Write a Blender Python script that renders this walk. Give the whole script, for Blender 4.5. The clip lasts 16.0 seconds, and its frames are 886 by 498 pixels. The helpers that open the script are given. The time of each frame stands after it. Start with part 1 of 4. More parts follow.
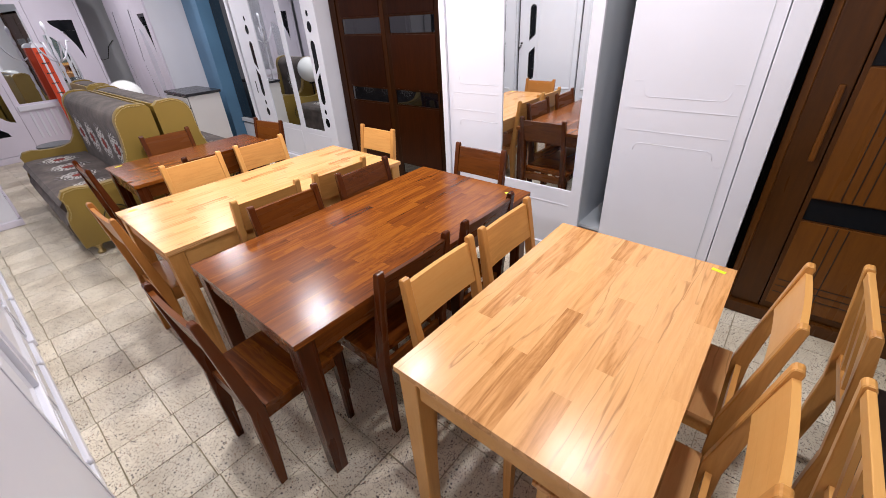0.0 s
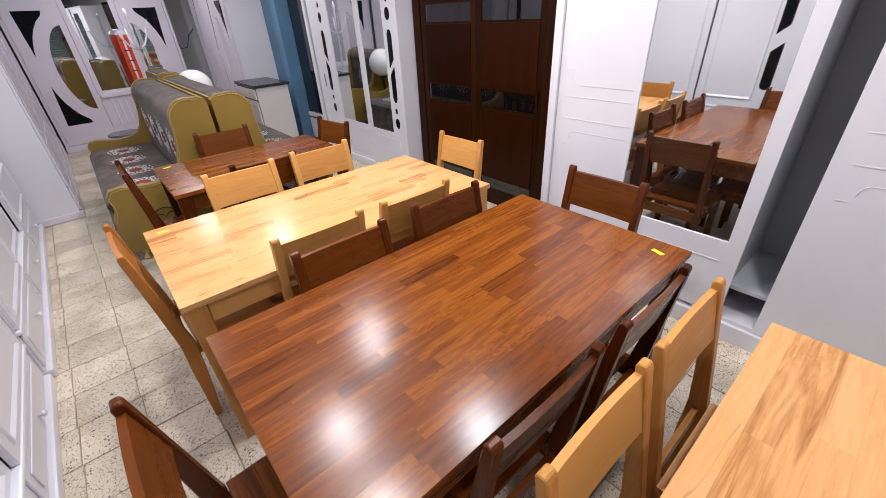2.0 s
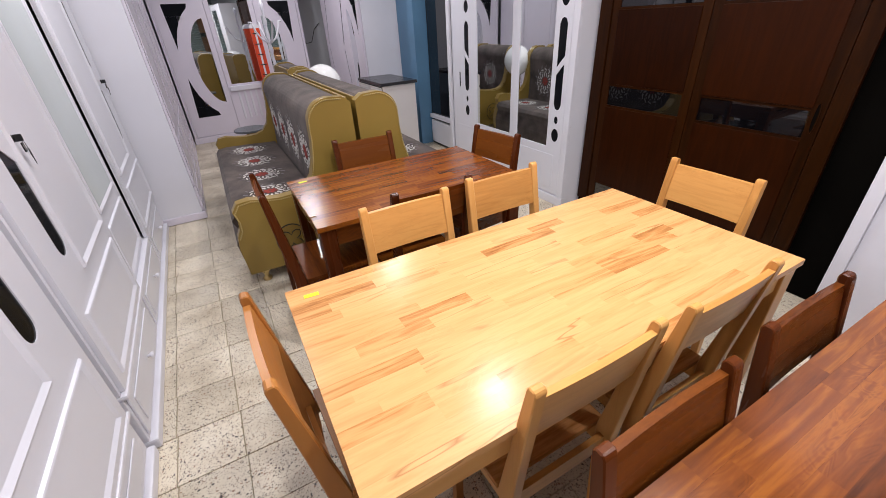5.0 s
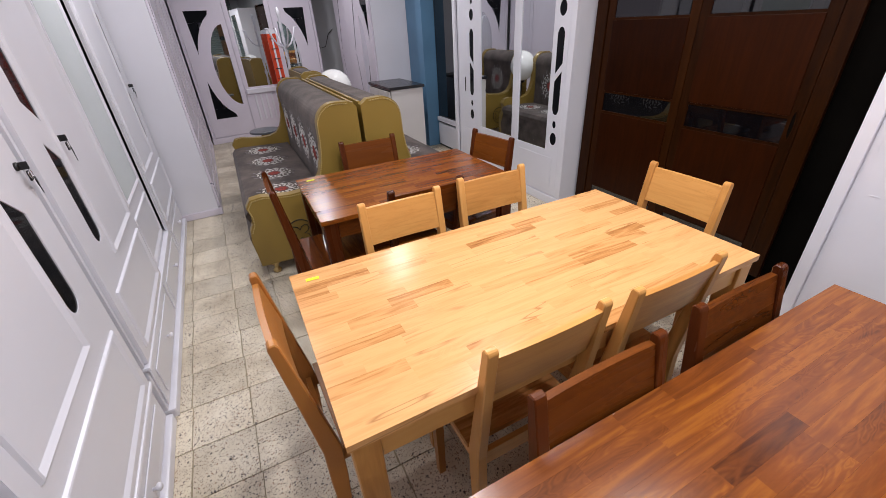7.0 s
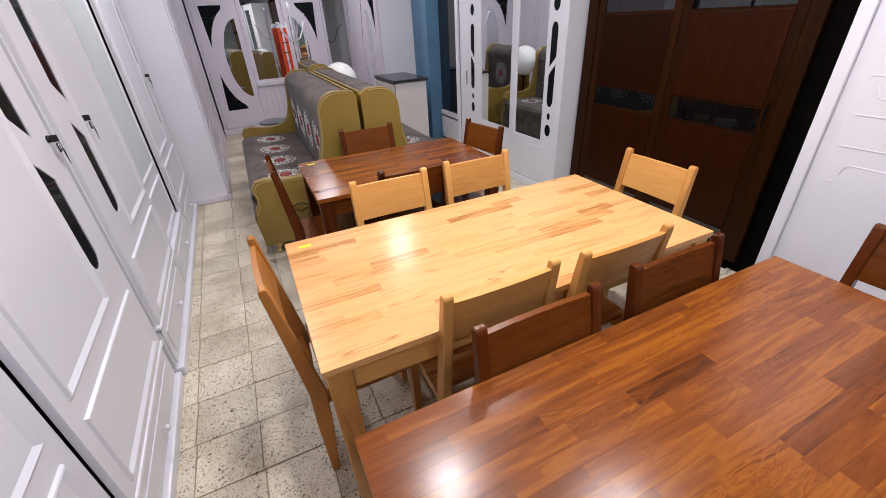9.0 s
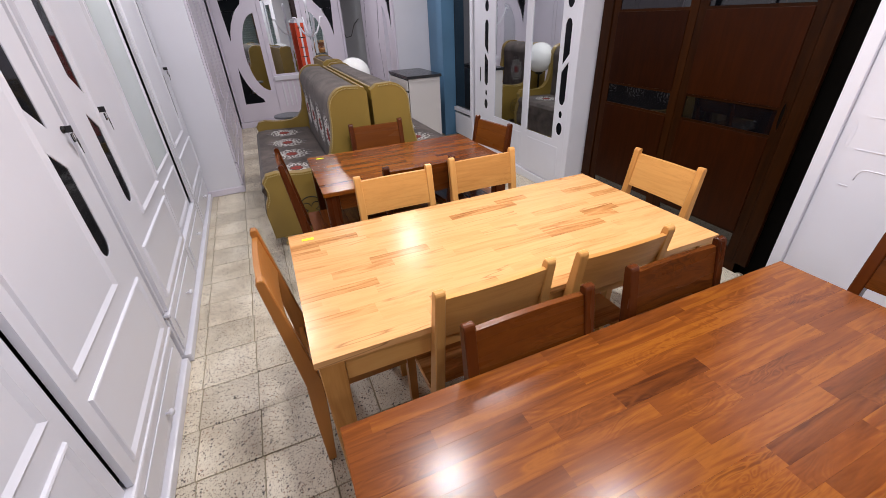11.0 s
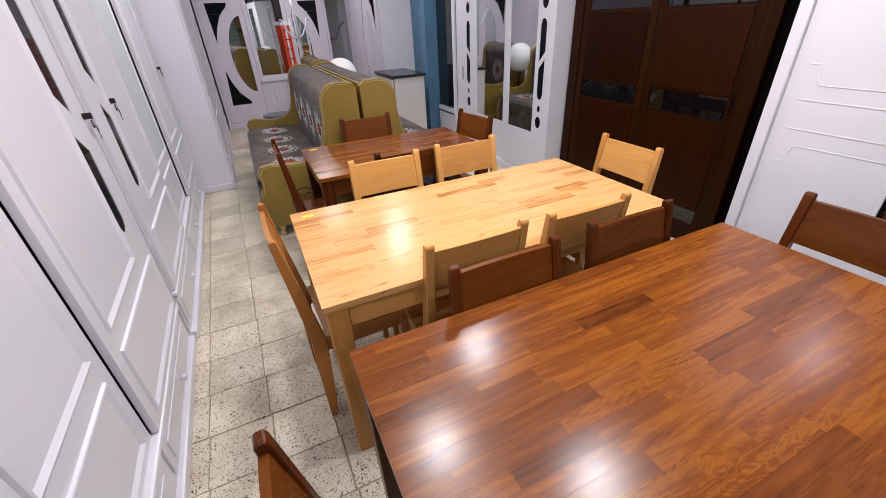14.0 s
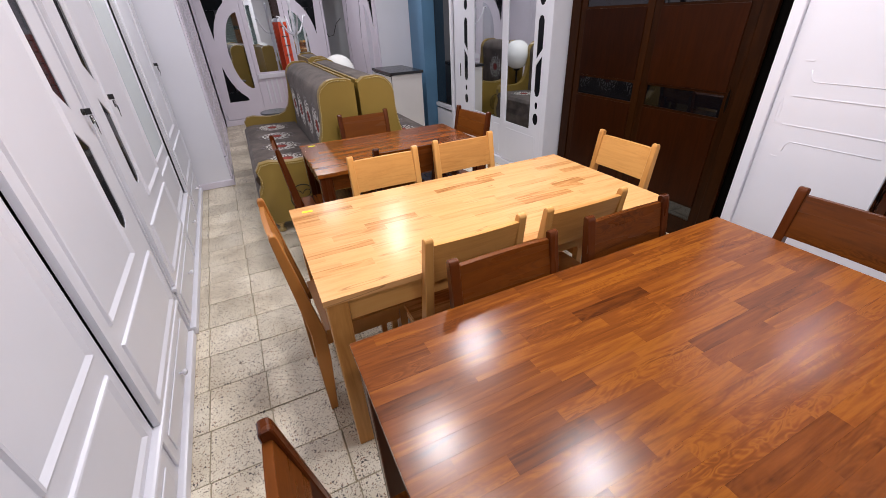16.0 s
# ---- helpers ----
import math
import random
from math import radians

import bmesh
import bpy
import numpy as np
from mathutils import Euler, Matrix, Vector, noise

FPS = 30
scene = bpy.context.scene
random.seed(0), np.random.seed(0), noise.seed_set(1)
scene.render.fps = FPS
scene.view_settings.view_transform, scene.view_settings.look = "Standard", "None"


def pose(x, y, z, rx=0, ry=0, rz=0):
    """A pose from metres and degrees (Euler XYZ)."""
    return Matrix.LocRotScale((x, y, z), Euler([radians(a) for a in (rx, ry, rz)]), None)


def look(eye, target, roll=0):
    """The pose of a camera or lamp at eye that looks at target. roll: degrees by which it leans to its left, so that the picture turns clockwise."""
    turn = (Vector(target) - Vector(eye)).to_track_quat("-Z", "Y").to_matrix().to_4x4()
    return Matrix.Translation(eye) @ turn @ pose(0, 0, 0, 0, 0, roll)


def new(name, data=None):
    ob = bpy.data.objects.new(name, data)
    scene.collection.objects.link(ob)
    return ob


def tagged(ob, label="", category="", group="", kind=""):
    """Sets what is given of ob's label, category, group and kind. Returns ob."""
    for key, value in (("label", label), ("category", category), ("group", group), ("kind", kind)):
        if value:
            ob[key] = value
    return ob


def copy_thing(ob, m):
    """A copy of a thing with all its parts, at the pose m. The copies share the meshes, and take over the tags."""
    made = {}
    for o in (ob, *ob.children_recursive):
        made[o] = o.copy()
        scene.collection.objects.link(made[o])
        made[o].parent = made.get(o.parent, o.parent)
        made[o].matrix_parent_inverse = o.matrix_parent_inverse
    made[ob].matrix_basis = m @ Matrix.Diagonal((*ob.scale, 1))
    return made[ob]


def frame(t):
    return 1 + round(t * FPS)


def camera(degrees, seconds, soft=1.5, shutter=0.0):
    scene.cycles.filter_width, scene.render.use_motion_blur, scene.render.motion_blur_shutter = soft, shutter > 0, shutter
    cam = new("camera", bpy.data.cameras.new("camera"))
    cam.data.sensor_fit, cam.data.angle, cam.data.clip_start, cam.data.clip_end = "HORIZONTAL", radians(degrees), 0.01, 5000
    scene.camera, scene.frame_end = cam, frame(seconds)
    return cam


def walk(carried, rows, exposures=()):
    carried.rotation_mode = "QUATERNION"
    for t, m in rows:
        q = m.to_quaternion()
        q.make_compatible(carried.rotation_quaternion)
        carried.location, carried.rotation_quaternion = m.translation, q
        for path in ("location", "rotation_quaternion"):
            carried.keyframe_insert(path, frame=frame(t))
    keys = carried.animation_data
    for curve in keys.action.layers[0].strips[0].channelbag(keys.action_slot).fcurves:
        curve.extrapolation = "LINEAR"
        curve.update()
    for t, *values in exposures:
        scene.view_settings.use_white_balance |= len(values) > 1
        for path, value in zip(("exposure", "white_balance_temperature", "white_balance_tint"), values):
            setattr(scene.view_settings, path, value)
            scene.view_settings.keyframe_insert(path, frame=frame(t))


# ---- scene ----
cam = camera(96.0, 16.0, soft=0.65)
PATH = [
    (0, (-0.354, -2.075, 1.665), (0.929, -0.927, 0.647), -3.5),
    (0.5, (-0.294, -2.024, 1.675), (0.986, -0.873, 0.657), -3.5),
    (1, (-0.131, -1.956, 1.6), (1.117, -0.775, 0.576), -3.7),
    (1.5, (-0.05, -1.764, 1.556), (1.123, -0.501, 0.541), -3.0),
    (2, (0.007, -1.438, 1.599), (1.102, -0.112, 0.578), -3.2),
    (2.5, (0.059, -1.216, 1.579), (1.097, 0.164, 0.569), -3.2),
    (3, (0.105, -0.938, 1.601), (1.039, 0.516, 0.594), -3.2),
    (3.5, (0.06, -0.684, 1.556), (0.934, 0.809, 0.553), -2.8),
    (4, (0.015, -0.498, 1.551), (0.857, 1.011, 0.544), -3.3),
    (4.5, (-0.03, -0.418, 1.523), (0.788, 1.105, 0.517), -3.5),
    (7, (-0.024, -0.604, 1.568), (0.73, 0.961, 0.577), -3.4),
    (7.5, (0.017, -0.781, 1.572), (0.757, 0.791, 0.581), -3.6),
    (8, (0.029, -0.831, 1.542), (0.768, 0.736, 0.542), -3.1),
    (8.5, (0.007, -0.802, 1.561), (0.734, 0.77, 0.562), -3.0),
    (9, (0.001, -0.822, 1.551), (0.709, 0.758, 0.549), -3.2),
    (11.5, (0.055, -0.851, 1.551), (0.693, 0.751, 0.537), -2.8),
    (12, (0.005, -0.848, 1.578), (0.655, 0.75, 0.567), -3.0),
    (12.5, (-0.021, -0.835, 1.569), (0.658, 0.751, 0.556), -3.1),
    (13, (-0.076, -0.826, 1.559), (0.608, 0.755, 0.542), -3.0),
    (13.5, (-0.07, -0.883, 1.545), (0.632, 0.693, 0.533), -2.9),
    (14, (-0.049, -1.06, 1.527), (0.654, 0.521, 0.524), -3.0),
    (14.5, (-0.036, -1.211, 1.542), (0.672, 0.368, 0.539), -2.8),
    (15, (-0.038, -1.168, 1.534), (0.665, 0.408, 0.523), -2.6),
    (15.5, (-0.044, -1.109, 1.527), (0.662, 0.465, 0.515), -2.7),
    (16, (-0.061, -1.075, 1.524), (0.65, 0.496, 0.511), -2.9),
]
walk(cam, [(t, look(eye, target, roll)) for t, eye, target, roll in PATH],
     [(0, 0.10), (0.5, 0.10), (1.5, -0.06), (3.5, 0.0), (4.5, -0.02), (7, -0.24), (8, -0.16), (12.5, -0.18), (16, -0.16)])

# ---- light ----
world = bpy.data.worlds.new("world")
scene.world = world
world.use_nodes = True
world.node_tree.nodes["Background"].inputs[0].default_value = (0.75, 0.85, 1.0, 1)
world.node_tree.nodes["Background"].inputs[1].default_value = 0.3
CEILING = 2.75
# First six follow reflections; the last three are added, unseen, to brighten the room.
LAMPS = [(0.60, 0.62), (1.33, 1.36), (1.45, 3.85), (1.41, -0.08), (1.45, -1.57), (0.50, -0.10), (0.1, -3.0), (-0.2, 2.6), (0.9, 5.9)]
LAMP_WATTS = 20.5

# ---- materials ----


def material(name, rough=0.5, metal=0.0, coat=0.0):
    m = bpy.data.materials.new(name)
    m.use_nodes = True
    b = m.node_tree.nodes["Principled BSDF"]
    b.inputs["Roughness"].default_value = rough
    b.inputs["Metallic"].default_value = metal
    b.inputs["Coat Weight"].default_value = coat
    b.inputs["Coat Roughness"].default_value = 0.08
    return m, m.node_tree.nodes, m.node_tree.links, b


def ramp(nodes, stops):
    r = nodes.new("ShaderNodeValToRGB")
    while len(r.color_ramp.elements) < len(stops):
        r.color_ramp.elements.new(0.5)
    for e, (p, c) in zip(r.color_ramp.elements, stops):
        e.position, e.color = p, (*c, 1)
    return r


def add_bump(nodes, links, b, height, strength, distance=0.002):
    bump = nodes.new("ShaderNodeBump")
    bump.inputs["Strength"].default_value = strength
    bump.inputs["Distance"].default_value = distance
    links.new(height, bump.inputs["Height"])
    links.new(bump.outputs[0], b.inputs["Normal"])


def paint(name, colour, rough=0.35, vary=0.06, bump=0.08, scale=60):
    """Painted or plain surface with faint mottling and brush texture."""
    m, n, l, b = material(name, rough)
    co = n.new("ShaderNodeTexCoord")
    big, fine = n.new("ShaderNodeTexNoise"), n.new("ShaderNodeTexNoise")
    big.inputs["Scale"].default_value, fine.inputs["Scale"].default_value = 2.3, scale
    big.inputs["Detail"].default_value = 5
    l.new(co.outputs["Object"], big.inputs["Vector"])
    l.new(co.outputs["Object"], fine.inputs["Vector"])
    lo = tuple(c * (1 - vary) for c in colour)
    hi = tuple(min(1, c * (1 + vary)) for c in colour)
    r = ramp(n, [(0.3, lo), (0.7, hi)])
    l.new(big.outputs["Fac"], r.inputs[0])
    l.new(r.outputs[0], b.inputs["Base Color"])
    rr = n.new("ShaderNodeMapRange")
    rr.inputs["To Min"].default_value, rr.inputs["To Max"].default_value = rough * 0.75, rough * 1.25
    l.new(fine.outputs["Fac"], rr.inputs["Value"])
    if bump > 0.02:
        l.new(rr.outputs[0], b.inputs["Roughness"])
        add_bump(n, l, b, fine.outputs["Fac"], bump)
    return m


def wood(name, stops, rough=0.25, axis=0, streak=0.55, spread=1.0, spec=0.28, figure=0.0, vein=0.0):
    """Wood whose grain runs along one local axis, each piece toned by its own random number."""
    m, n, l, b = material(name, rough)
    b.inputs["Specular IOR Level"].default_value = spec
    co, info = n.new("ShaderNodeTexCoord"), n.new("ShaderNodeObjectInfo")
    shift = n.new("ShaderNodeVectorMath")
    shift.operation = "MULTIPLY_ADD"
    comb = n.new("ShaderNodeCombineXYZ")
    for k in range(3):
        l.new(info.outputs["Random"], comb.inputs[k])
    l.new(comb.outputs[0], shift.inputs[0])
    shift.inputs[1].default_value = (37, 53, 71)
    l.new(co.outputs["Object"], shift.inputs[2])
    mp = n.new("ShaderNodeMapping")
    sc = [26, 26, 26]
    sc[axis] = 2.2
    mp.inputs["Scale"].default_value = sc
    l.new(shift.outputs[0], mp.inputs["Vector"])
    warp = n.new("ShaderNodeTexNoise")
    warp.inputs["Scale"].default_value = 0.55
    warp.inputs["Detail"].default_value = 2
    l.new(mp.outputs[0], warp.inputs["Vector"])
    wave = n.new("ShaderNodeTexNoise")
    wave.inputs["Scale"].default_value, wave.inputs["Detail"].default_value = 1.0, 6
    wave.inputs["Distortion"].default_value = 1.8
    l.new(mp.outputs[0], wave.inputs["Vector"])
    fine = n.new("ShaderNodeTexNoise")
    fine.inputs["Scale"].default_value, fine.inputs["Detail"].default_value = 7, 3
    l.new(mp.outputs[0], fine.inputs["Vector"])
    # tone = random per piece + grain
    a = n.new("ShaderNodeMath")
    a.operation = "MULTIPLY_ADD"
    l.new(wave.outputs["Fac"], a.inputs[0])
    a.inputs[1].default_value = streak
    tone = n.new("ShaderNodeMath")
    tone.operation = "MULTIPLY"
    tone.inputs[1].default_value = spread
    l.new(info.outputs["Random"], tone.inputs[0])
    l.new(tone.outputs[0], a.inputs[2])
    c = n.new("ShaderNodeMath")
    c.operation = "MULTIPLY_ADD"
    l.new(fine.outputs["Fac"], c.inputs[0])
    c.inputs[1].default_value = 0.3
    l.new(a.outputs[0], c.inputs[2])
    tone_out = c.outputs[0]
    if figure:
        # flame figure: warped bands that fade in and out
        loose = n.new("ShaderNodeMapping")
        ls = [17, 17, 17]
        ls[axis] = 5
        loose.inputs["Scale"].default_value = ls
        l.new(shift.outputs[0], loose.inputs["Vector"])
        band, mask = n.new("ShaderNodeTexNoise"), n.new("ShaderNodeTexNoise")
        band.inputs["Scale"].default_value, band.inputs["Detail"].default_value, band.inputs["Distortion"].default_value = 0.9, 1, 2.5
        mask.inputs["Scale"].default_value = 0.45
        l.new(loose.outputs[0], band.inputs["Vector"])
        l.new(loose.outputs[0], mask.inputs["Vector"])
        waves = n.new("ShaderNodeMath")
        waves.operation = "MULTIPLY"
        l.new(band.outputs["Fac"], waves.inputs[0])
        waves.inputs[1].default_value = 45.0
        sine = n.new("ShaderNodeMath")
        sine.operation = "SINE"
        l.new(waves.outputs[0], sine.inputs[0])
        fade = n.new("ShaderNodeMapRange")
        fade.inputs["From Min"].default_value, fade.inputs["From Max"].default_value = 0.46, 0.66
        fade.inputs["To Max"].default_value = figure
        l.new(mask.outputs["Fac"], fade.inputs["Value"])
        add = n.new("ShaderNodeMath")
        add.operation = "MULTIPLY_ADD"
        l.new(sine.outputs[0], add.inputs[0])
        l.new(fade.outputs[0], add.inputs[1])
        l.new(tone_out, add.inputs[2])
        tone_out = add.outputs[0]
    rng = n.new("ShaderNodeMapRange")
    rng.inputs["From Min"].default_value, rng.inputs["From Max"].default_value = 0.33 * streak + 0.08, spread + 0.70 * streak + 0.2
    l.new(tone_out, rng.inputs["Value"])
    r = ramp(n, stops)
    l.new(rng.outputs[0], r.inputs[0])
    colour = r.outputs[0]
    if vein:
        # thin dark heartwood lines that follow the contours of a slow noise
        slow = n.new("ShaderNodeMapping")
        vs = [16, 16, 16]
        vs[axis] = 1.5
        slow.inputs["Scale"].default_value = vs
        l.new(shift.outputs[0], slow.inputs["Vector"])
        field = n.new("ShaderNodeTexNoise")
        field.inputs["Scale"].default_value, field.inputs["Detail"].default_value = 0.8, 3
        l.new(slow.outputs[0], field.inputs["Vector"])
        off = n.new("ShaderNodeMath")
        off.operation = "SUBTRACT"
        l.new(field.outputs["Fac"], off.inputs[0])
        off.inputs[1].default_value = 0.56
        size = n.new("ShaderNodeMath")
        size.operation = "ABSOLUTE"
        l.new(off.outputs[0], size.inputs[0])
        line = n.new("ShaderNodeMapRange")
        line.inputs["From Min"].default_value, line.inputs["From Max"].default_value = 0.0, 0.017
        line.inputs["To Min"].default_value, line.inputs["To Max"].default_value = vein, 0.0
        l.new(size.outputs[0], line.inputs["Value"])
        some = n.new("ShaderNodeMapRange")
        some.inputs["From Min"].default_value, some.inputs["From Max"].default_value = 0.45, 0.62
        l.new(warp.outputs["Fac"], some.inputs["Value"])
        both = n.new("ShaderNodeMath")
        both.operation = "MULTIPLY"
        l.new(line.outputs[0], both.inputs[0])
        l.new(some.outputs[0], both.inputs[1])
        mix = n.new("ShaderNodeMix")
        mix.data_type = "RGBA"
        l.new(both.outputs[0], mix.inputs["Factor"])
        l.new(colour, mix.inputs["A"])
        mix.inputs["B"].default_value = (*stops[-1][1], 1)
        colour = mix.outputs["Result"]
    l.new(colour, b.inputs["Base Color"])
    rr = n.new("ShaderNodeMapRange")
    rr.inputs["To Min"].default_value, rr.inputs["To Max"].default_value = rough * 0.8, rough * 1.3
    l.new(warp.outputs["Fac"], rr.inputs["Value"])
    l.new(rr.outputs[0], b.inputs["Roughness"])
    add_bump(n, l, b, fine.outputs["Fac"], 0.06, 0.001)
    return m


BEECH = [(0.0, (0.60, 0.295, 0.11)), (0.35, (0.71, 0.388, 0.160)), (0.62, (0.65, 0.33, 0.125)), (0.80, (0.47, 0.215, 0.07)), (1.0, (0.25, 0.095, 0.028))]
WALNUT = [(0.0, (0.13, 0.034, 0.006)), (0.25, (0.26, 0.080, 0.010)), (0.45, (0.185, 0.050, 0.008)), (0.70, (0.135, 0.035, 0.006)), (1.0, (0.062, 0.016, 0.004))]
beech_top = wood("beech_staves", BEECH, 0.23, 0, 1.1, 0.75, 0.30, 0.04, 0.6)
walnut_top = wood("stained_staves", WALNUT, 0.215, 0, 1.3, 0.5, 0.36, 0.12, 0.4)
BEECH_P = [(0.0, (0.66, 0.36, 0.12)), (0.5, (0.62, 0.31, 0.09)), (1.0, (0.42, 0.18, 0.045))]
HONEY_P = [(0.0, (0.42, 0.18, 0.045)), (0.6, (0.37, 0.15, 0.036)), (1.0, (0.24, 0.09, 0.02))]
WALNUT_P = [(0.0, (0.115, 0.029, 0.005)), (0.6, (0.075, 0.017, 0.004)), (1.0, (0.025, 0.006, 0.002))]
beech = wood("beech_upright", BEECH_P, 0.3, 2, 0.9, 0.8, 0.28, 0.0, 0.25)
beech_x = wood("beech_flat", BEECH_P, 0.3, 0, 0.9, 0.8, 0.28, 0.08, 0.25)
honey = wood("honey_beech_upright", HONEY_P, 0.3, 2, 0.5)
honey_x = wood("honey_beech_flat", HONEY_P, 0.3, 0, 0.5)
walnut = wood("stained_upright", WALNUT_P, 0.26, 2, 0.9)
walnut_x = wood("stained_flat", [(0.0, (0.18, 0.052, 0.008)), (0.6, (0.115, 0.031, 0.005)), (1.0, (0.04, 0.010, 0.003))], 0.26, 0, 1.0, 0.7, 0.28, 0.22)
dark_wood = wood("dark_wardrobe_wood", [(0, (0.036, 0.0105, 0.0018)), (1, (0.006, 0.0016, 0.0004))], 0.3, 2, 1.1, 0.5, 0.10)
# Near-black without sheen: shade put into the colour of wardrobe sides and gaps.
shade_black = paint("shade_black_board", (0.004, 0.0035, 0.003), 0.8, 0.2, 0.1)
shade_black.node_tree.nodes["Principled BSDF"].inputs["Specular IOR Level"].default_value = 0.0
red_wood = wood("red_brown_veneer", [(0, (0.031, 0.0068, 0.001)), (1, (0.008, 0.0018, 0.0004))], 0.3, 2, 1.3, 0.5, 0.10)
orange_wood = wood("orange_brown_veneer", [(0, (0.165, 0.056, 0.007)), (1, (0.080, 0.025, 0.003))], 0.28, 2, 1.2, 0.6, 0.28, 0.1)
orange_dark = wood("orange_brown_frame", [(0, (0.075, 0.025, 0.004)), (1, (0.028, 0.009, 0.0015))], 0.28, 2, 1.2, 0.6)
white = paint("white_lacquer", (0.70, 0.70, 0.765), 0.3, 0.025, 0.008, 25)
lilac = paint("lilac_white_lacquer", (0.67, 0.63, 0.72), 0.35, 0.03, 0.01, 25)
wall_paint = paint("wall_paint", (0.58, 0.59, 0.62), 0.7, 0.05, 0.2)
ceiling_paint = paint("ceiling_paint", (0.36, 0.36, 0.37), 0.8, 0.03, 0.15)
blue_paint = paint("blue_wall_paint", (0.10, 0.22, 0.36), 0.5, 0.1, 0.2)
cream = paint("cream_lacquer", (0.66, 0.63, 0.62), 0.35, 0.03, 0.05)
black_glass = material("black_glass", 0.05)[0]
black_glass.node_tree.nodes["Principled BSDF"].inputs["Base Color"].default_value = (0.008, 0.009, 0.011, 1)
black_glass.node_tree.nodes["Principled BSDF"].inputs["Specular IOR Level"].default_value = 0.12
smoked = material("smoked_glass", 0.02)[0]
smoked.node_tree.nodes["Principled BSDF"].inputs["Base Color"].default_value = (0.003, 0.003, 0.004, 1)
smoked.node_tree.nodes["Principled BSDF"].inputs["Specular IOR Level"].default_value = 1.0
mirror = material("mirror_glass", 0.02, 1.0)[0]
mirror.node_tree.nodes["Principled BSDF"].inputs["Base Color"].default_value = (0.80, 0.84, 0.85, 1)
# Black of small plastic parts; also painted shade in wardrobe carcasses and chest gaps.
black_plastic_and_shade = paint("black_plastic_and_shade", (0.006, 0.006, 0.007), 0.4, 0.2, 0.1)
black_stone = paint("black_stone_top", (0.022, 0.022, 0.026), 0.25, 0.3, 0.05, 200)
interior = paint("grey_interior", (0.50, 0.53, 0.57), 0.6, 0.05, 0.05)
chrome = paint("chrome", (0.7, 0.7, 0.72), 0.15, 0.02, 0.02)
chrome.node_tree.nodes["Principled BSDF"].inputs["Metallic"].default_value = 1
gold = paint("gold_lacquer", (0.25, 0.165, 0.036), 0.36, 0.08, 0.06)
gold_trim = paint("gold_leaf", (0.60, 0.45, 0.20), 0.3, 0.15, 0.1)
gold_trim.node_tree.nodes["Principled BSDF"].inputs["Metallic"].default_value = 0.7
pearl = paint("pearl_studs", (0.46, 0.36, 0.16), 0.3, 0.1, 0.05)
leather = paint("dark_leather", (0.022, 0.013, 0.011), 0.45, 0.2, 0.3, 300)
red_plastic = paint("orange_red_board", (0.62, 0.055, 0.012), 0.4, 0.08, 0.05)
frosted = paint("frosted_panel", (0.56, 0.62, 0.63), 0.12, 0.03, 0.01)
shutter_grey = paint("shutter_metal", (0.22, 0.27, 0.27), 0.4, 0.1, 0.1)
globe_white = paint("white_globe", (0.85, 0.85, 0.85), 0.12, 0.02, 0.01)
grey_top = paint("grey_stone_top", (0.12, 0.13, 0.15), 0.3, 0.2, 0.05, 150)
tag_yellow = paint("yellow_sticker", (0.72, 0.85, 0.02), 0.6, 0.03, 0.05)
grout = paint("floor_grout", (0.33, 0.28, 0.185), 0.85, 0.25, 0.4, 120)


def damask():
    """Brown grey velvet, worn in soft patches."""
    m, n, l, b = material("brown_velvet", 0.9)
    b.inputs["Sheen Weight"].default_value = 0.08
    co = n.new("ShaderNodeTexCoord")
    big, fine = n.new("ShaderNodeTexNoise"), n.new("ShaderNodeTexNoise")
    big.inputs["Scale"].default_value, big.inputs["Detail"].default_value = 7, 4
    fine.inputs["Scale"].default_value = 400
    for k in (big, fine):
        l.new(co.outputs["Object"], k.inputs["Vector"])
    r = ramp(n, [(0.3, (0.040, 0.030, 0.027)), (0.7, (0.118, 0.090, 0.080))])
    l.new(big.outputs["Fac"], r.inputs[0])
    l.new(r.outputs[0], b.inputs["Base Color"])
    add_bump(n, l, b, fine.outputs["Fac"], 0.3)
    return m


velvet = damask()
thread_white = paint("white_embroidery", (0.66, 0.64, 0.62), 0.9, 0.1, 0.5, 300)
thread_red = paint("red_embroidery", (0.30, 0.045, 0.035), 0.9, 0.2, 0.5, 300)
thread_grey = paint("grey_embroidery", (0.26, 0.24, 0.25), 0.9, 0.2, 0.5, 300)


